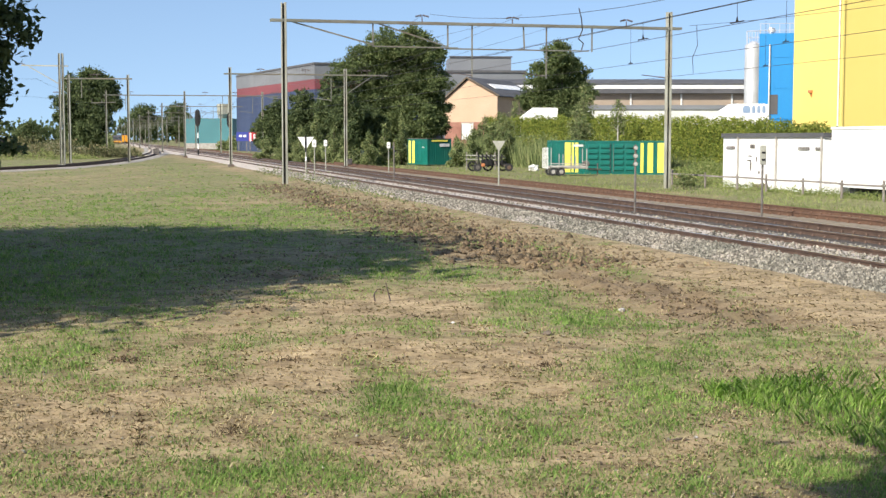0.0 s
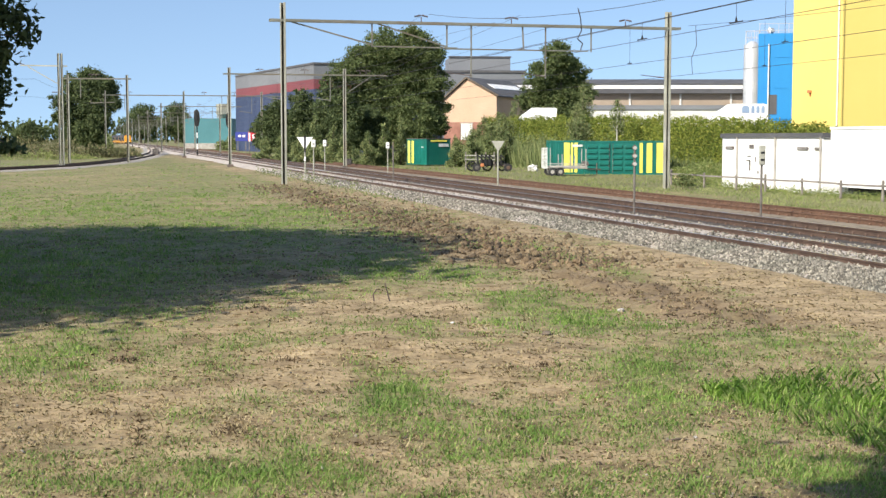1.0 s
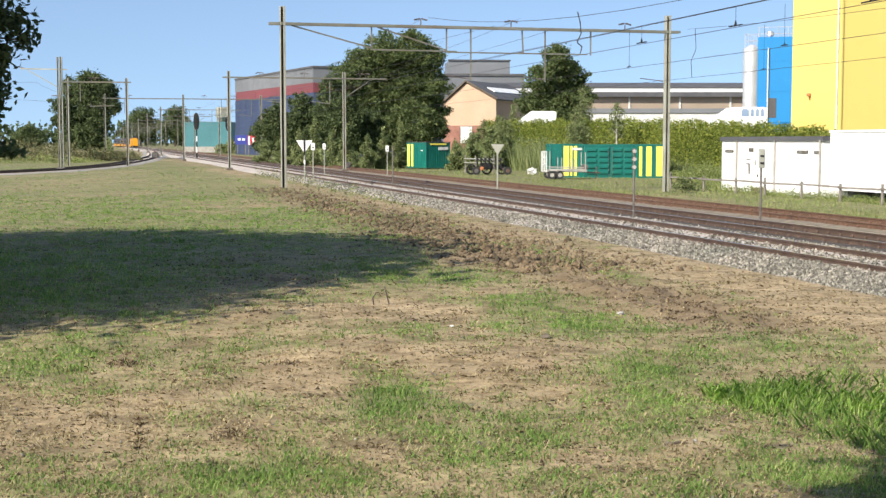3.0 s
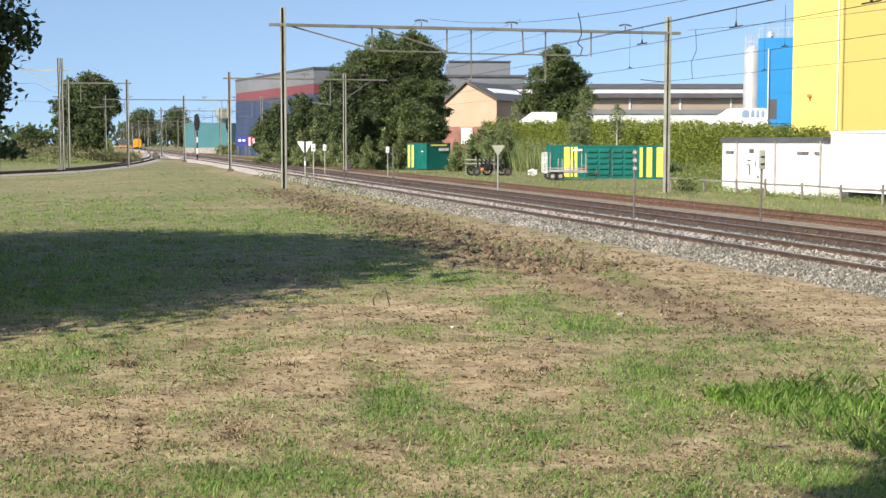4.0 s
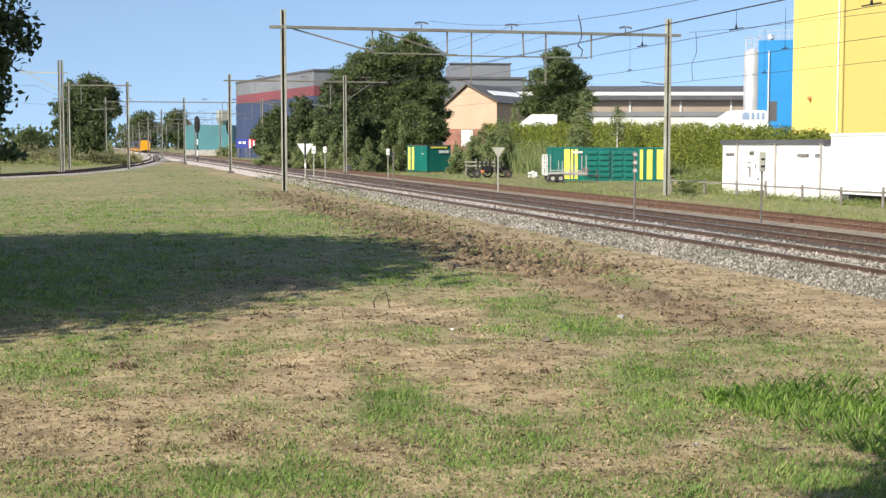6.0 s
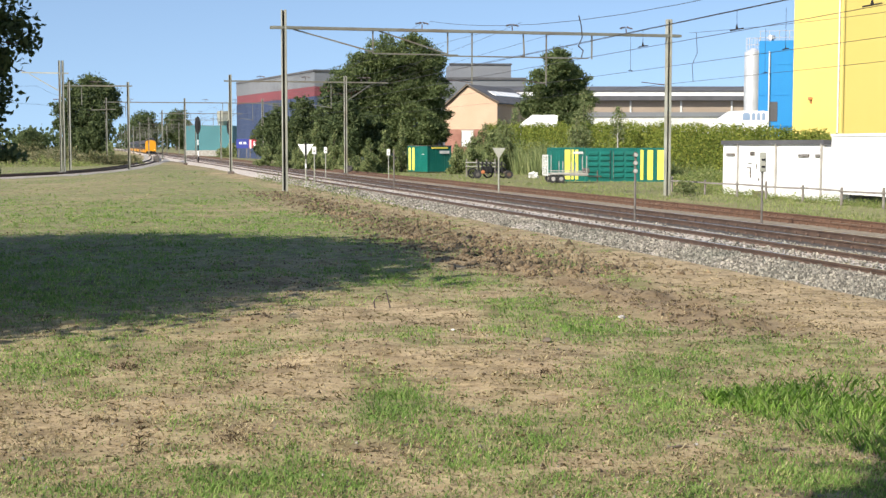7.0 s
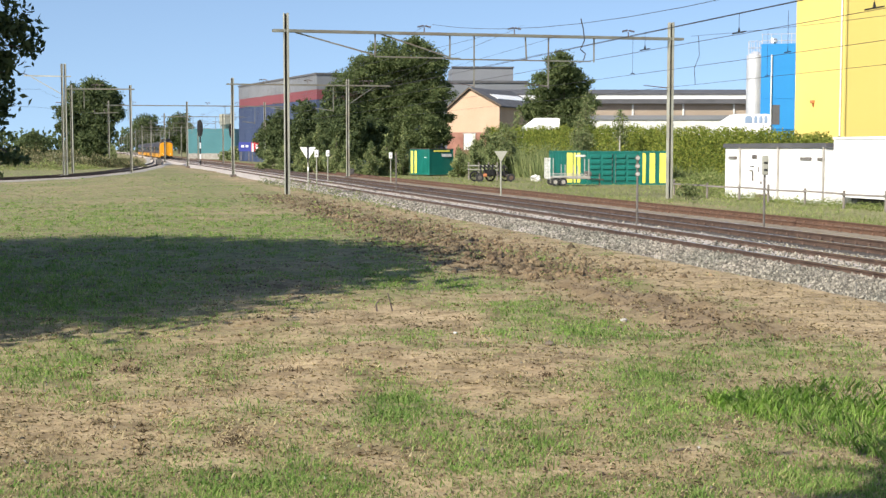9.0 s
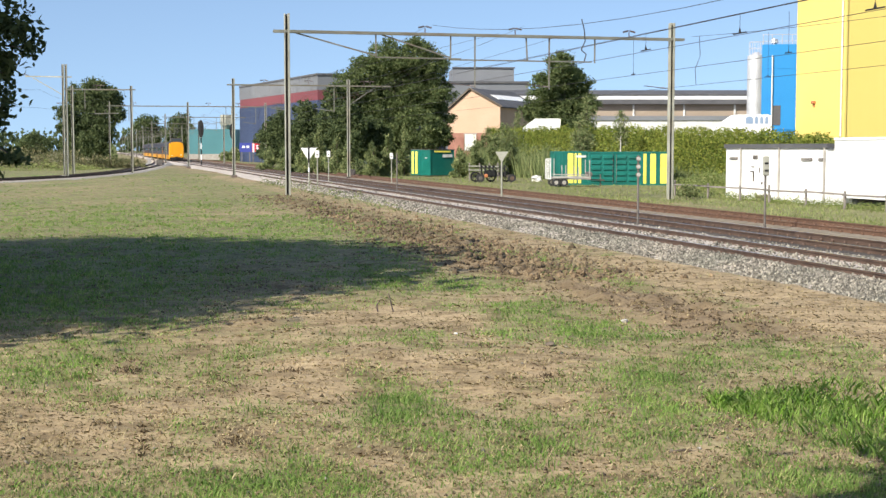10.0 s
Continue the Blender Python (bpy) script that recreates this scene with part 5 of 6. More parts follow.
for k, (x, y, w, h) in enumerate(((13.3, 75, 1.1, 0.95), (14.1, 77.5, 1.0, 0.8))):
    build_tree(x, y, -0.42, auto_lobes(rg, w, h, 0.02, 5), 900, 0.06, "small green weed bush beside the mast foot", "willow", seed=150 + k, trunk=0.02, name="weed_bush", category="shrub", group="verge shrubs", shell=0.2)
# light willows and young birches
for k, (x, y, w, h, bk) in enumerate(((14.8, 142, 2.6, 8.6, "bark"), (15.6, 121, 1.7, 6.3, "birch"), (13.4, 136, 2.4, 6.3, "bark"), (6.9, 148, 2.6, 5.6, "bark"), (12.6, 124, 2.6, 4.8, "bark"))):
    build_tree(x, y, -0.4, auto_lobes(rg, w, h, 2.9 if k == 1 else 0.4, 7), 2600 if k != 1 else 900, 0.11, "slender pale green young tree", "willow", bk, 0.07, 60 + k, group="young trees", shell=0.3)
# two trees beyond the far end of the line
for k, (x, w, h) in enumerate(((-166, 22, 22), (-147, 20, 22.5), (-135, 10, 13))):
    build_tree(x, 750, -0.3, auto_lobes(rg, w, h, 1.5, 9), 7000, 0.6, "distant dark green tree at the end of the line", seed=80 + k, trunk=0.6, group="distant trees")
for k, (x, y, w, h) in enumerate(((-121, 400, 11, 7.6), (-112, 410, 9, 6.0), (-128, 420, 9, 7), (-111, 430, 7, 5.4))):
    build_tree(x, y, -0.2, auto_lobes(rg, w, h, 0.5, 8), 7000, 0.28, "distant round dark bush", seed=90 + k, trunk=0.3, group="distant trees")


def build_oak():
    """The big oak whose crown hangs into view and shades the field."""
    # the first lobe hangs out of view, added to shut skylight off the shadow
    low = [(1.0, 3.0, 4.6, 4.2, 4.8, 2.6), (6.0, 3.6, 4.2, 1.5, 1.5, 1.0), (5.6, 4.6, 3.2, 1.4, 1.4, 0.8), (4.2, 5.4, 4.5, 2.2, 2.0, 1.0)]
    t = build_tree(-16.2, 18.0, 0, low + [(0, 0, 8, 7.0, 8.0, 4.6), (4.7, 2.6, 7.3, 3.6, 4.2, 2.9), (-1, 6, 7, 5, 5, 3.6), (2, -4.5, 7.5, 5, 5, 3.6), (4.6, 0, 6.5, 3.8, 5, 3), (4.9, -4.8, 5.9, 2.8, 2.8, 2.0)],
                   38000, 0.15, "broad oak with low hanging leafy branches", trunk=0.55, seed=7, shell=0.3)
    # unseen extra leaves that make the cast shadow denser
    v, f = leaf_cloud(np.random.default_rng(8), [(0, 0, 8, 7.1, 8.2, 4.8), (3, 2, 7.5, 5.0, 6, 4), (-2, 2, 8, 6, 6, 4)], 30000, 0.3, 0.3)
    mesh_from("inner_crown", v, f, "oak", t)
    tips = [(9.1, 4.0, 4.4, 0.6, 0.8, 0.35), (8.95, 4.0, 3.85, 0.5, 0.7, 0.22), (8.85, 4.0, 3.25, 0.5, 0.7, 0.24), (8.95, 4.0, 2.28, 0.52, 0.6, 0.17),
            (8.75, 4.0, 2.7, 0.4, 0.5, 0.28), (8.3, 4.4, 3.4, 0.75, 0.9, 1.1), (8.9, 4.2, 5.2, 0.8, 1.0, 0.5), (8.5, 4.3, 2.0, 0.42, 0.5, 0.15), (9.5, 4.0, 4.02, 0.26, 0.4, 0.2), (9.3, 4.0, 4.3, 0.36, 0.5, 0.26), (9.15, 4.0, 3.6, 0.2, 0.3, 0.18), (9.25, 4.0, 2.24, 0.22, 0.3, 0.11), (9.05, 4.0, 2.95, 0.16, 0.3, 0.2)]
    v, f = leaf_cloud(np.random.default_rng(18), tips, 3900, 0.07, 0.1)
    mesh_from("hanging_leaves", v, f, "oak", t)
    for k, l in enumerate(tips):
        e = Vector(l[:3])
        part("twig", rod(rod(B(), (6.4, 3.8, 4.4), (7.6, 4.0, (e.z + 4.4) / 2), 0.05, 0.03), (7.6, 4.0, (e.z + 4.4) / 2), e, 0.03, 0.01), "bark", t)


build_oak()
# never in view: added to keep skylight off the field's left side
build_tree(-24.5, 18.5, 0, [(0, 0, 8, 6.5, 6.5, 4.5), (3, 2, 7, 4.5, 4.5, 3.6)], 9000, 0.32, "unseen broad tree added left of the oak to block skylight", trunk=0.5, seed=14, shell=0.3)
# out of view: stands in for the unknown caster of the lower right shadow
build_tree(-2.6, -3.2, 0, [(2.3, 2.6, 7.4, 3.8, 3.8, 2.5), (-0.3, 4.0, 7.4, 1.3, 1.3, 0.7), (0.35, 4.85, 7.4, 1.3, 1.3, 0.7), (1.2, 5.7, 7.4, 1.3, 1.3, 0.7), (-0.8, 3.1, 7.4, 1.3, 1.3, 0.7), (0, 0, 8, 3.5, 3.5, 2.5), (4, 1.0, 7.4, 3, 3, 2.2)], 60000, 0.16, "unseen leafy tree added to cast the near corner shadow", trunk=0.3, seed=12, shell=0.1)


def leafy_bank(name, pts, heights, thick, count, size, leaf, label, category, seed, kind="", rough=0.3):
    """A long bank of leaves along a line: hedge, reeds or scrub."""
    rng = np.random.default_rng(seed)
    p = np.array(pts, float)
    seg = np.linalg.norm(np.diff(p, axis=0), axis=1)
    cum = np.concatenate([[0], np.cumsum(seg)])
    s = rng.random(count) * cum[-1]
    x, y, h = (np.interp(s, cum, q) for q in (p[:, 0], p[:, 1], np.array(heights, float)))
    h = h * (1 + rough * 0.35 * np.sin(s * 1.3 + seed) * np.sin(s * 0.37) + rough * 0.25 * np.sin(s * 4.1))
    u = rng.random(count) ** 0.75
    zz = u * h + rng.normal(size=count) * 0.07
    off = (rng.random(count) - 0.5) * thick * (1.1 - 0.5 * u)
    dx, dy = np.gradient(p[:, 0]), np.gradient(p[:, 1])
    nx, ny = np.interp(s, cum, dy), -np.interp(s, cum, dx)
    nn = np.hypot(nx, ny)
    c = np.stack([x + nx / nn * off, y + ny / nn * off, zz], 1)
    a = rng.normal(size=(count, 3))
    a /= np.linalg.norm(a, axis=1)[:, None]
    b = np.cross(a, rng.normal(size=(count, 3)))
    b /= np.linalg.norm(b, axis=1)[:, None]
    sz = size * (0.6 + 0.8 * rng.random(count))[:, None]
    v = np.stack([c - a * sz, c - b * sz * 0.55, c + a * sz, c + b * sz * 0.55], 1).reshape(-1, 3)
    ob = mesh_from(name, v, np.arange(count * 4).reshape(-1, 4), leaf)
    ob.location.z = -0.42
    return tagged(ob, label, category, kind=kind)


hp = [tp(50, y)[:2] for y in (173, 160, 145, 125, 108, 98, 89)]
leafy_bank("hedge", hp, (5.3, 5.1, 4.95, 4.7, 4.3, 3.95, 3.3), 1.8, 110000, 0.088, "hedge", "tall bright green leafy hedge beyond the sidings", "hedge", 31, "stuff", 0.16)
# solid fill behind the leaves, in a darker green than theirs
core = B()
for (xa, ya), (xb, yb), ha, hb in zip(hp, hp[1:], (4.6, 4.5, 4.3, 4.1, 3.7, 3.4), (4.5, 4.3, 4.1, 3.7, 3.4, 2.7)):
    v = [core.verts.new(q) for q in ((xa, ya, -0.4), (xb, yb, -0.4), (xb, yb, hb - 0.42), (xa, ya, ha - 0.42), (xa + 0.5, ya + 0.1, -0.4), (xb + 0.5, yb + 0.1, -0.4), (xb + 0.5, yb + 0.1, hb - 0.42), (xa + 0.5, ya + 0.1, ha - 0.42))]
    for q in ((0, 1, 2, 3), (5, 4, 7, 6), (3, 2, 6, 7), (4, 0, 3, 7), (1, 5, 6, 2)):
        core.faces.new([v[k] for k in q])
tagged(part("hedge_fill", core, "hedge_core"), "solid darker green fill inside the hedge", "hedge", kind="stuff")


def reeds(count, seed):
    """Tall upright reeds and grasses below the hedge."""
    rng = np.random.default_rng(seed)
    y = 107 + 66 * rng.random(count)
    c = 41.5 + 7.5 * rng.random(count)
    base = np.stack([c - LEAN * y, y, np.full(count, -0.45)], 1)
    h = (1.0 + 1.9 * rng.random(count)) * np.interp(y, (107, 116, 150, 169), (0.6, 1.25, 1.5, 1.2)) * (0.75 + 0.3 * np.sin(y * 0.9) * np.sin(c * 2.1 + y * 0.3))
    ang = rng.random(count) * 6.283
    side = np.stack([np.cos(ang), np.sin(ang), np.zeros(count)], 1) * (0.02 + 0.03 * rng.random(count))[:, None]
    lean = np.stack([rng.normal(size=count) * 0.4, rng.normal(size=count) * 0.4, h * 0.85], 1)
    v = np.stack([base - side, base + side, base + lean * 0.6 + side * 0.8, base + lean, base + lean * 0.6 - side * 0.8], 1).reshape(-1, 3)
    return tagged(mesh_from("reeds", v, np.arange(count * 5).reshape(-1, 5), "verge"), "tall grey-green reeds below the hedge", "reeds", kind="stuff")


reeds(13000, 32)
leafy_bank("hedge_scrub", [tp(46.5, y)[:2] for y in (170, 155, 140, 125, 113)], (3.0, 2.9, 2.6, 2.2, 1.6), 3.0, 16000, 0.09, "verge", "grey-green brush growing up against the hedge", "scrub", 39, "stuff", 0.9)
leafy_bank("weeds", [tp(41.6, y)[:2] for y in (97, 94, 90, 84)], (0.6, 1.0, 1.2, 0.8), 1.6, 6000, 0.06, "verge_blade", "yellow-green weeds along the hedge foot", "weeds", 33, "stuff", 0.8)
leafy_bank("weeds", [tp(35.4, y)[:2] for y in (84, 80, 76, 70, 64, 58)], (0.5, 0.75, 0.35, 0.25, 0.3, 0.2), 0.9, 7000, 0.04, "verge_blade", "green weeds along the fence", "weeds", 34, "stuff", 0.8)
leafy_bank("toe_weeds", [tp(14.88 - 3.3 * SEC, y)[:2] for y in (96, 84, 74, 64, 54, 46)], (0.75, 0.8, 0.85, 0.75, 0.6, 0.45), 1.0, 2600, 0.05, "willow", "straggling weeds along the edge of the stones", "weeds", 41, "stuff", 0.9)
leafy_bank("verge_scrub", [(-22, 210), (-18, 172), (-14, 150), (-9, 140), (-5, 146)], (2.0, 2.2, 2.0, 1.6, 1.2), 3, 12000, 0.12, "verge", "rough green scrub under the trees", "scrub", 35, "stuff", 0.7)
leafy_bank("bank_scrub", [(-75, 190), (-60, 178), (-50, 170), (-43, 166), (-40, 172), (-52, 215)], (2.6, 2.7, 2.4, 1.9, 1.1, 0.9), 5, 34000, 0.12, "scrub", "olive scrub and tall weeds on the bank", "scrub", 36, "stuff", 0.8)
leafy_bank("bank_scrub", [(-70, 160), (-55, 152), (-44, 150), (-40, 160)], (1.3, 1.1, 1.2, 0.6), 3, 8000, 0.08, "verge_blade", "yellow-green weeds on the bank", "weeds", 37, "stuff", 0.9)
leafy_bank("bank_scrub", [(-49.5, 195), (-52.5, 212), (-55.5, 226)], (2.6, 3.0, 2.9), 2.4, 5500, 0.13, "verge", "green brush growing beside the branch track", "scrub", 43, "stuff", 0.7)
leafy_bank("hall_scrub", [(-53.6, 326), (-50, 322), (-46, 318), (-42, 312)], (1.6, 2.6, 1.9, 2.2), 3, 3500, 0.26, "willow", "olive bushes at the foot of the teal hall", "scrub", 44, "stuff", 0.8)
leafy_bank("far_wood", [(-420, 900), (-300, 930), (-200, 960), (-80, 980), (60, 900), (300, 800)], (10, 12, 14, 9, 12, 12), 30, 14000, 1.6, "oak", "dark line of woods at the horizon", "woods", 38, "stuff", 0.8)


# ---- grass, straw and stones on the field ----
def blades(tufts, each, near, far, power, sort, seed):
    """Grass in tufts over the field ahead: green where the sward is thick, dry straw where it is thin, withered brown stalks here and there."""
    rng = np.random.default_rng(seed)
    rr = random.Random(seed)
    green = sort == "green"
    base, hh = [], []
    a, b = near ** (1 - power), far ** (1 - power)
    made = 0
    while made < tufts:
        y = (a + (b - a) * rr.random()) ** (1 / (1 - power))
        x = rr.uniform(-0.37, 0.37) * y
        p = (x + LEAN * y - 14.88) / SEC
        if p > -2.8:
            continue
        s = sward(x, y)
        clump = 0.5 + 0.9 * noise.noise((x * 3.1, y * 2.6, 21))
        if green:
            chance = (0.85 * s - 0.1) * max(0.1, clump)
        elif sort == "straw":
            chance = (1.15 - 0.8 * s) * max(0.2, clump)
        else:
            chance = 0.8 * max(0, noise.noise((x * 1.9, y * 1.2, 44))) + 0.5 * brown(x, y)
        if rr.random() > chance:
            continue
        made += 1
        tall = rr.uniform(0.02, 0.052) * (0.5 + 0.8 * s) if green else rr.uniform(0.015, 0.045)
        if rr.random() < 0.12:
            tall *= 1.8
        wide = rr.uniform(0.04, 0.15)
        for _ in range(rr.randint(each // 2, each + each // 2)):
            bx, by = x + rr.gauss(0, wide), y + rr.gauss(0, wide)
            base.append((bx, by, ground_z(bx, by) - 0.005))
            hh.append(tall * rr.uniform(0.5, 1.25))
    count = len(base)
    base, hh = np.array(base), np.array(hh)[:, None]
    ang = rng.random(count) * 6.283
    lean = (0.25 + 0.6 * rng.random(count) if green else 0.8 + 1.4 * rng.random(count))[:, None]
    d = np.stack([np.cos(ang), np.sin(ang), np.zeros(count)], 1)
    side = np.stack([-np.sin(ang + 0.7), np.cos(ang + 0.7), np.zeros(count)], 1)
    w = (0.0024 + 0.00025 * base[:, 1:2]) * (0.7 + 0.6 * rng.random(count))[:, None] * (1.0 if green else 0.8)
    up = np.array([0, 0, 1.0])
    mid = base + up * hh * 0.6 + d * hh * lean * 0.3
    tip = base + up * hh * (1.0 if green else 0.5) + d * hh * lean
    v = np.stack([base - side * w, base + side * w, mid + side * w * 0.8, tip, mid - side * w * 0.8], 1).reshape(-1, 3)
    f = np.arange(count * 5).reshape(-1, 5)
    return mesh_from({"green": "grass", "straw": "dry_grass", "withered": "withered_stalks"}[sort], v, f, {"green": "blade", "straw": "straw", "withered": "clod"}[sort])


M["clod"] = island_mat("dry_clods", ((0, (0.07, 0.05, 0.03)), (0.6, (0.14, 0.1, 0.06)), (1, (0.24, 0.18, 0.11))), 0.95)
tagged(blades(14500, 7, 7.6, 60, 1.5, "green", 51), "short green grass in tufts on the field", "grass", kind="stuff")
tagged(blades(2600, 5, 42, 130, 1.2, "green", 54), "coarse tufts of green grass far out on the field", "grass", kind="stuff")
tagged(blades(1300, 4, 38, 120, 1.2, "straw", 55), "bleached straw far out on the field", "dry grass", kind="stuff")
tagged(blades(9500, 7, 7.6, 45, 1.6, "straw", 52), "dry bleached straw lying on the field", "dry grass", kind="stuff")
tagged(blades(1900, 5, 7.6, 50, 1.5, "withered", 56), "withered brown stalks scattered over the soil", "dry grass", kind="stuff")


def lush_clump(count, seed):
    """The tall broad-bladed clump of juicy grass."""
    rng = np.random.default_rng(seed)
    u = rng.random((count * 3, 2)) * 2 - 1
    bx = 3.65 + 1.15 * u[:, 0]
    edge = np.interp(bx, (2.5, 2.7, 3.05, 3.2, 3.5, 4.8), (12.5, 12.1, 11.3, 10.6, 9.9, 9.4))
    back = np.interp(bx, (2.5, 2.8, 3.5, 4.8), (12.7, 13.0, 13.6, 13.9))
    by = edge + (back - edge) * (u[:, 1] * 0.5 + 0.5) + 0.12 * rng.normal(size=len(bx))
    q = 0.5 * u[:, 1] ** 2 + 0.25 * np.sin(bx * 7) * np.sin(by * 5)
    ok = rng.random(count * 3) < 0.55 - 0.3 * q + 0.35 * np.sin(bx * 3.1 + 1) * np.sin(by * 2.3)
    bx, by = bx[ok], by[ok]
    n = len(bx)
    base = np.stack([bx, by, np.full(n, -0.02)], 1)
    h = (0.045 + 0.1 * rng.random(n))[:, None] * (1.1 - 0.5 * q[ok][:, None])
    ang = rng.random(n) * 6.283
    d = np.stack([np.cos(ang), np.sin(ang), np.zeros(n)], 1)
    side = np.stack([-np.sin(ang), np.cos(ang), np.zeros(n)], 1) * (0.0024 + 0.003 * rng.random(n))[:, None]
    lean = (0.2 + 0.7 * rng.random(n))[:, None]
    up = np.array([0, 0, 1.0])
    mid = base + up * h * 0.65 + d * h * lean * 0.35
    tip = base + up * h + d * h * lean
    v = np.stack([base - side, base + side, mid + side * 0.9, tip, mid - side * 0.9], 1).reshape(-1, 3)
    return tagged(mesh_from("tall_grass", v, np.arange(n * 5).reshape(-1, 5), "juicy"), "lush clump of taller broad-bladed green grass", "grass", kind="stuff")


lush_clump(1700, 57)


def verge_grass(count, seed):
    """Longer grass on the level verge between the siding and the hedge."""
    rng = np.random.default_rng(seed)
    y = 36 / (1 - rng.random(count) * 0.78)
    p = 9.9 + 16 * rng.random(count) ** 1.6
    base = np.stack([14.88 + p * SEC - LEAN * y, y, np.full(count, -0.43)], 1)
    keep = np.sin(base[:, 0] * 0.9) + np.sin(base[:, 1] * 0.37 + base[:, 0] * 0.5) + rng.normal(size=count) > -0.4
    base = base[keep]
    n = len(base)
    h = (0.05 + 0.16 * rng.random(n) ** 2)[:, None]
    ang = rng.random(n) * 6.283
    side = np.stack([np.cos(ang), np.sin(ang), np.zeros(n)], 1) * (0.00032 * base[:, 1:2])
    tip = base + np.stack([rng.normal(size=n) * 0.06, rng.normal(size=n) * 0.06, h[:, 0]], 1)
    v = np.stack([base - side, base + side, tip], 1).reshape(-1, 3)
    return tagged(mesh_from("verge_grass", v, np.arange(n * 3).reshape(-1, 3), "verge_blade"), "rough green grass on the verge", "grass", kind="stuff")


verge_grass(48000, 53)


def strew_stones(name, count, place, size, label, seed, material="stone"):
    """Broken stones: squashed, turned octahedra lying where place() tells."""
    rng = np.random.default_rng(seed)
    rr = random.Random(seed)
    c = np.array([place(rr) for _ in range(count)])
    o = np.array([(1, 0, 0), (-1, 0, 0), (0, 1, 0), (0, -1, 0), (0, 0, 1), (0, 0, -1)], float)
    tri = np.array([(0, 2, 4), (2, 1, 4), (1, 3, 4), (3, 0, 4), (2, 0, 5), (1, 2, 5), (3, 1, 5), (0, 3, 5)])
    s = size * (0.55 + 0.9 * rng.random((count, 1, 1)))
    pts = o[None] * (0.65 + 0.6 * rng.random((count, 6, 1))) + 0.25 * rng.normal(size=(count, 6, 3))
    v = (pts * s + c[:, None]).reshape(-1, 3)
    f = (tri[None] + 6 * np.arange(count)[:, None, None]).reshape(-1, 3)
    return tagged(mesh_from(name, v, f, material), label, "stones", kind="stuff")


def bed_z(p):
    return float(np.interp(p, (-2.75, -1.75, -1.2, 1.3, 1.9, 2.4, 5.2), (-0.2, 0.02, 0.05, 0.05, 0.03, -0.03, -0.055)))


def on_shoulder(rr):
    while True:
        p = rr.triangular(-2.75, 2.3, -2.0)
        y = 16 / (1 - rr.random() * 0.84)
        for r in (-0.753, 0.753):
            if abs(p - r) < 0.11 or (-0.75 < p < 0.75 and rr.random() < 0.45):
                break
        else:
            return tp(14.88 + p * SEC, y, bed_z(p) + rr.uniform(-0.01, 0.02))


strew_stones("ballast_stones", 42000, on_shoulder, 0.033, "loose pale grey crushed stone along the track", 61)


def on_field(rr):
    y = 7.6 / (1 - rr.random() * 0.85)
    x = rr.uniform(-0.36, 0.36) * y
    return x, y, ground_z(x, y) + 0.002


strew_stones("field_pebbles", 500, on_field, 0.014, "scattered small pale pebbles on the dry soil", 62)


def on_bare(rr):
    while True:
        x, y, z = on_field(rr)
        if rr.random() < brown(x, y) * 1.4 * smooth(12, 20, y) + 0.02:
            return x, y, z


def on_band(rr):
    while True:
        y = 25 / (1 - rr.random() * 0.65)
        x = 14.88 + rr.gauss(-5.6, 1.15) * SEC - LEAN * y
        if rr.random() < 0.25 + brown(x, y) and (x + LEAN * y - 14.88) / SEC < -2.9:
            return x, y, ground_z(x, y) + 0.004


strew_stones("turned_earth", 7000, on_band, 0.027, "dark brown lumps of turned earth beside the track", 64, "clod")
strew_stones("earth_lumps", 1300, on_band, 0.06, "larger brown lumps of turned earth", 65, "clod")
strew_stones("earth_clods", 5000, on_bare, 0.017, "brown crumbs of turned earth", 63, "clod")


def lone_stone(x, y, r, material, label):
    bm = B()
    bmesh.ops.create_icosphere(bm, subdivisions=2, radius=r)
    for v in bm.verts:
        v.co *= 1 + 0.35 * noise.noise(v.co * (2.0 / r) + Vector((x, y, 0)))
        v.co.z *= 0.65
    ob = part("stone", bm, material)
    ob.location = (x, y, ground_z(x, y) + r * 0.35)
    tagged(ob, label, "stone", "loose stones")


lone_stone(2.01, 10.62, 0.02, "concrete", "white pebble lying in the grass")
lone_stone(1.27, 16.4, 0.06, "bark", "brown clod lying on the field")
lone_stone(2.5, 18.85, 0.05, "concrete", "pale stone on the bare soil")
lone_stone(0.13, 17.6, 0.025, "offwhite", "white pebble lying in the grass")


def dry_tuft(x, y, r, n, label, seed, h=0.12):
    rng = np.random.default_rng(seed)
    v, f = [], []
    for k in range(n):
        a, e = rng.uniform(0, 6.283), rng.uniform(0.3, 1.3)
        q = np.array([x + rng.normal() * r * 0.5, y + rng.normal() * r * 0.5, ground_z(x, y)])
        d = np.array([math.cos(a) * math.cos(e), math.sin(a) * math.cos(e), math.sin(e)]) * h * rng.uniform(0.5, 1.2)
        s = np.array([-math.sin(a), math.cos(a), 0]) * 0.006
        v += [q - s, q + s, q + d * 0.6 + s * 0.7, q + d + np.array([0, 0, -0.2 * h]), q + d * 0.6 - s * 0.7]
        f.append([5 * k + i for i in range(5)])
    ob = mesh_from("dry_tuft", np.array(v), np.array(f), "clod")
    return tagged(ob, label, "tuft", kind="stuff")


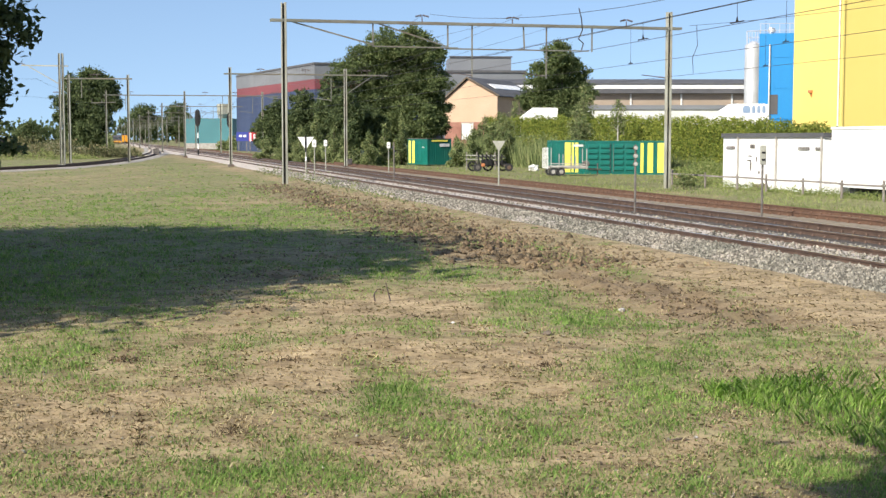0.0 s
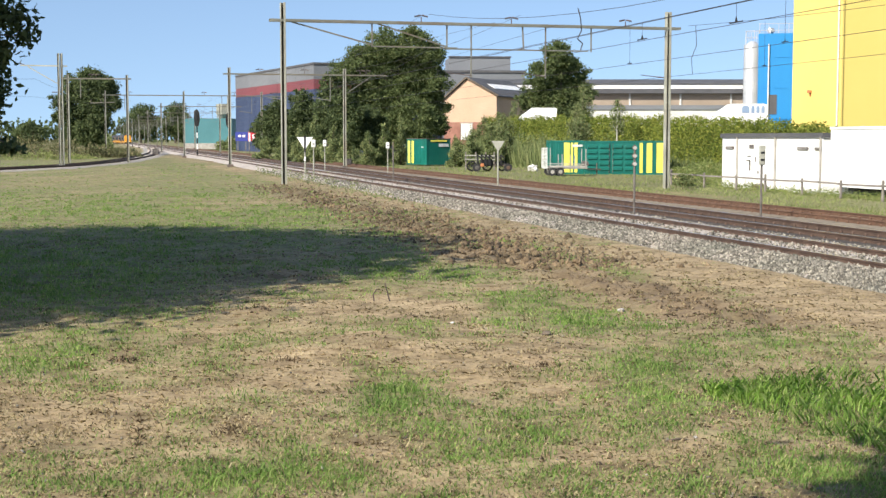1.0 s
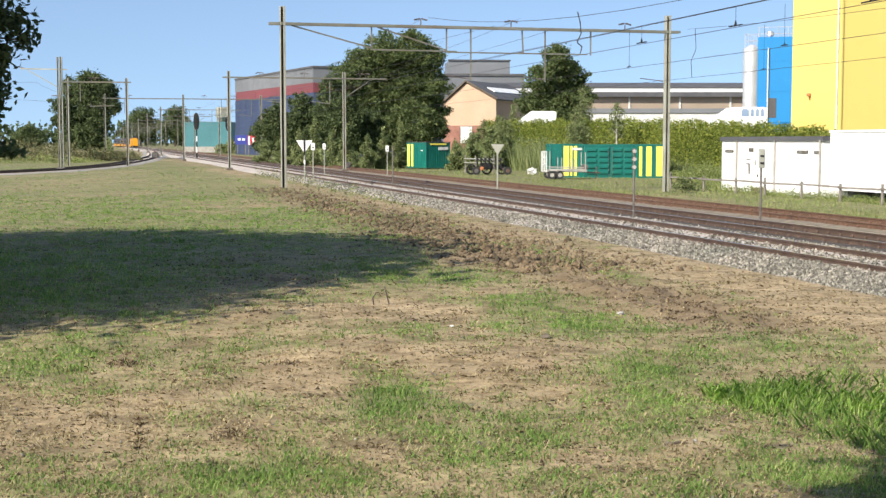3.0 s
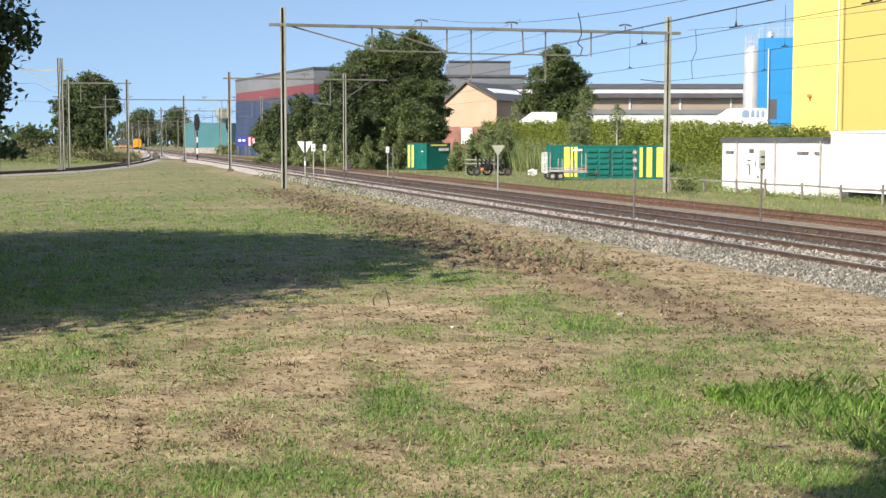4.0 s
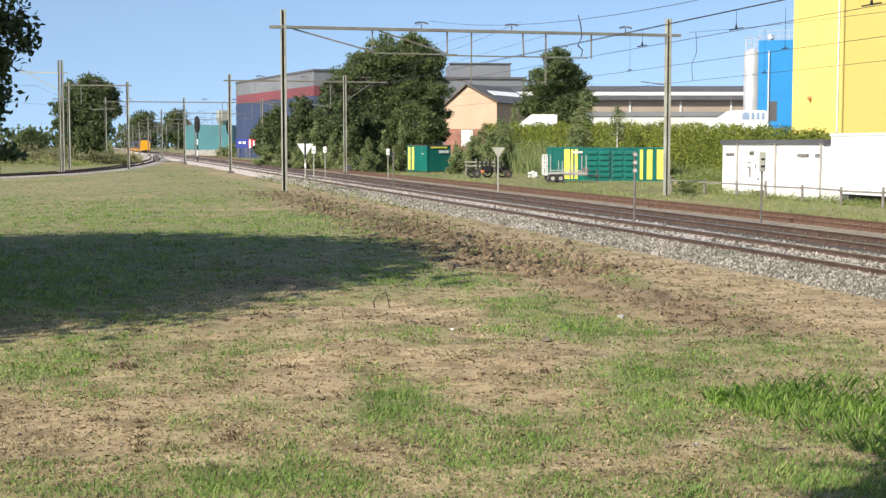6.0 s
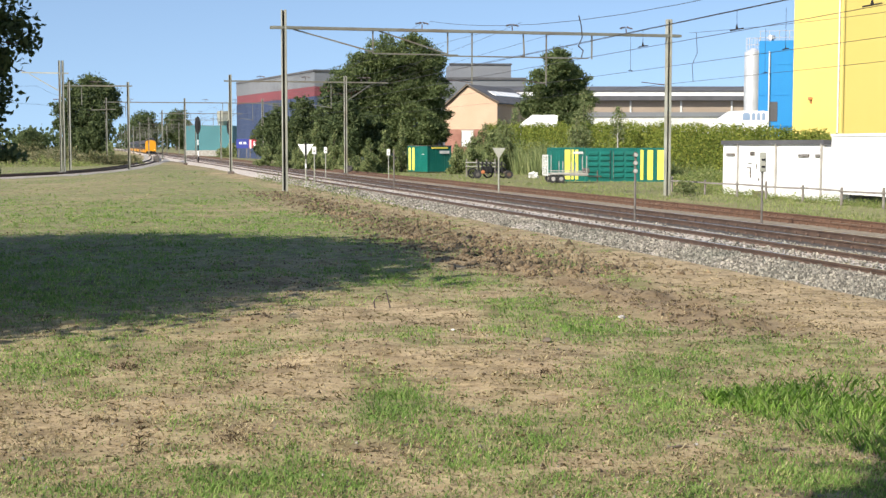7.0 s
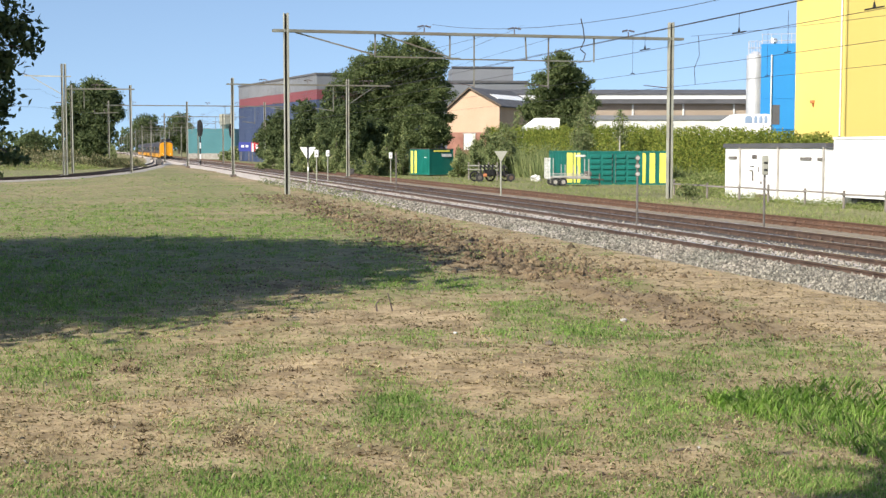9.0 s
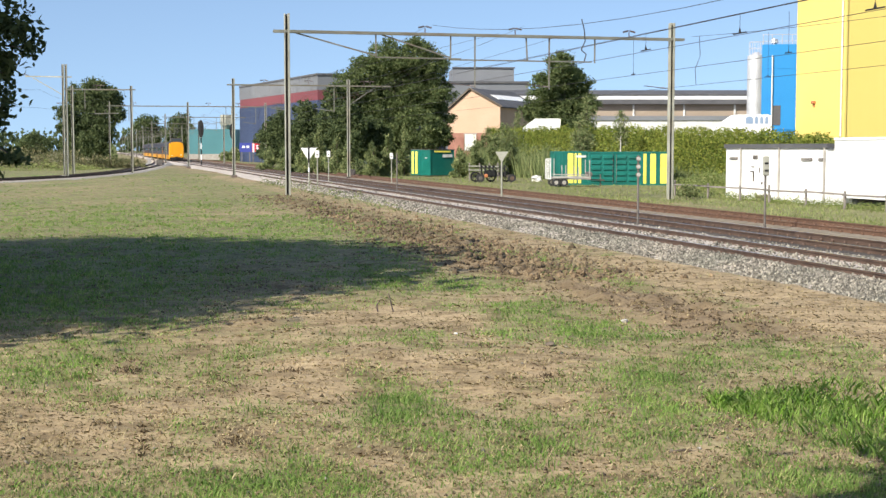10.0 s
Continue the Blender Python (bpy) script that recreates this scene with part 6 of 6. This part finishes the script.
for k, (x, y, r, n) in enumerate(((-3.4, 14.5, 0.14, 90), (-2.62, 11.6, 0.022, 16), (-2.56, 11.3, 0.022, 16), (-2.5, 11.0, 0.022, 16), (-2.44, 10.7, 0.022, 16), (-2.38, 10.45, 0.022, 16), (-1.7, 14.6, 0.12, 60), (1.1, 14.2, 0.14, 60), (-1.75, 10.9, 0.1, 40), (0.5, 16.2, 0.1, 30))):
    dry_tuft(x, y, r * 1.5, n, "withered brown weed tuft on the dry soil", 70 + k, 0.07)
tw = thing("bent_twig", pose(-0.95, 20.0, 0), "bent bare twig sticking out of the soil", "twig")
part("stem", rod(rod(B(), (-0.06, 0, -0.02), (-0.075, 0, 0.09), 0.013, n=5), (-0.075, 0, 0.09), (-0.02, 0.02, 0.17), 0.011, 0.007, 5), "insul", tw)
part("shoot", rod(B(), (0.17, 0.03, -0.02), (0.1, 0.04, 0.26), 0.012, 0.008, 5), "insul", tw)

st = thing("stick", pose(1.86, 10.55, 0.02, 0, 0, 8), "short dark broken stick lying in the grass", "stick")
part("piece", rod(rod(B(), (-0.1, 0, 0.0), (0.02, 0.01, 0.015), 0.009, n=6), (0.02, 0.01, 0.015), (0.11, -0.01, 0.0), 0.009, 0.005, 6), "bark", st)


# ---- train ----
def car_body(length, nose):
    """The outline of a coach pulled along its length, the front end drawn in."""
    half = [(1.38, 0.35), (1.42, 0.9), (1.42, 2.5), (1.4, 3.0), (1.28, 3.36), (0.95, 3.6), (0.0, 3.7)]
    ring = half + [(-x, z) for x, z in half[-2::-1]]
    bm = B()
    stations = [(-length / 2, 0.9, 0.95), (-length / 2 + 0.25, 0.97, 0.985), (-length / 2 + 0.8, 1, 1)] if nose else [(-length / 2, 1, 1)]
    stations.append((length / 2, 1, 1))
    rows = [[bm.verts.new((x * sx, y, 0.35 + (z - 0.35) * sz)) for x, z in ring] for y, sx, sz in stations]
    n = len(ring)
    for a, b in zip(rows, rows[1:]):
        for i in range(n):
            bm.faces.new((a[i], a[(i + 1) % n], b[(i + 1) % n], b[i]))
    bm.faces.new(rows[0])
    bm.faces.new(rows[-1][::-1])
    bmesh.ops.recalc_face_normals(bm, faces=bm.faces[:])
    return bm


def build_coach(i):
    L = 26.0
    c = thing("train_coach", pose(0, 0, 0), "yellow electric train motor coach with a raised cab" if i == 0 else "electric train coach, dark blue above yellow", "train", "train coaches")
    part("body", car_body(L, i == 0), "train_yellow", c)
    for sx in (-1, 1):
        part("window_band", box(B(), 0.05, L - 0.7, 2.2, sx * 1.425, 0.3, 1.15), "train_blue", c, "dark blue window band")
        for k in range(8):
            part("window", box(B(), 0.03, 1.7, 0.75, sx * 1.455, -8.0 + k * 2.6, 1.85), "glass", c)
        for y in (-9.8, 11.4):
            part("door", box(B(), 0.04, 1.1, 2.2, sx * 1.46, y, 0.5), "train_blue", c)
    part("roof", car_cap(L), "train_roof", c, "dark grey roof")
    for y in (-9, 9):
        b = part("bogie", box(B(), 2.3, 3.4, 0.5, 0, y, 0.28, 0, 0.08), "black", c)
        for k in (-1.2, 1.2):
            for sx in (-0.75, 0.75):
                part("wheel", rod(B(), (sx - 0.06, y + k, 0.45), (sx + 0.06, y + k, 0.45), 0.45, n=16), "machine", b)
    part("underframe", box(B(), 2.3, 10, 0.5, 0, 0, 0.25, 0, 0.05), "black", c)
    if i == 0:
        part("cab", prism(B(), ((-1.1, 3.3), (-1.0, 4.1), (-0.7, 4.35), (0.7, 4.35), (1.0, 4.1), (1.1, 3.3)), -12.6, -9.0), "train_roof", c, "raised driver's cab")
        part("windscreen", box(B(), 1.6, 0.06, 0.4, 0, -12.62, 3.72), "glass", c)
        part("front_door", box(B(), 0.9, 0.06, 2.2, 0, -13.02, 0.8, 0, 0.02), "train_yellow", c)
        part("coupler", box(box(B(), 0.4, 0.7, 0.35, 0, -13.2, 0.45, 0, 0.04), 2.3, 0.3, 0.45, 0, -12.95, 0.2), "black", c)
        for sx in (-0.85, 0.85):
            part("headlight", rod(B(), (sx, -13.08, 1.05), (sx, -12.9, 1.05), 0.055, n=12), "headlight", c, "lit white headlight")
        part("skirt", box(B(), 2.5, 0.5, 0.55, 0, -12.8, 0.1), "black", c)
        part("cab_hood", prism(B(), ((-1.25, 3.2), (-1.0, 3.75), (1.0, 3.75), (1.25, 3.2)), -12.9, -12.5), "train_roof", c, "dark hood over the front")
    return c


def car_cap(L):
    return prism(B(), ((-1.38, 3.06), (-1.32, 3.4), (-0.98, 3.65), (0, 3.76), (0.98, 3.65), (1.32, 3.4), (1.38, 3.06)), -L / 2 + 0.7, L / 2)


coaches = [build_coach(i) for i in range(6)]


def motions():
    base = at(TRACKS[0][0], 0, TRACKS[0][1])
    for i, c in enumerate(coaches):
        rows = []
        for k in range(21):
            t = k * 0.5
            s = (257.5 + 34.4 * (10 - t)) * SEC + 13.0 + 26.8 * i
            turn = math.degrees(math.atan(2 * 1.4e-4 * max(0, s - CURVE_START)))
            rows.append((t, base @ pose(-bend(s), s, 0, 0, 0, turn)))
        walk(c, rows)


motions()
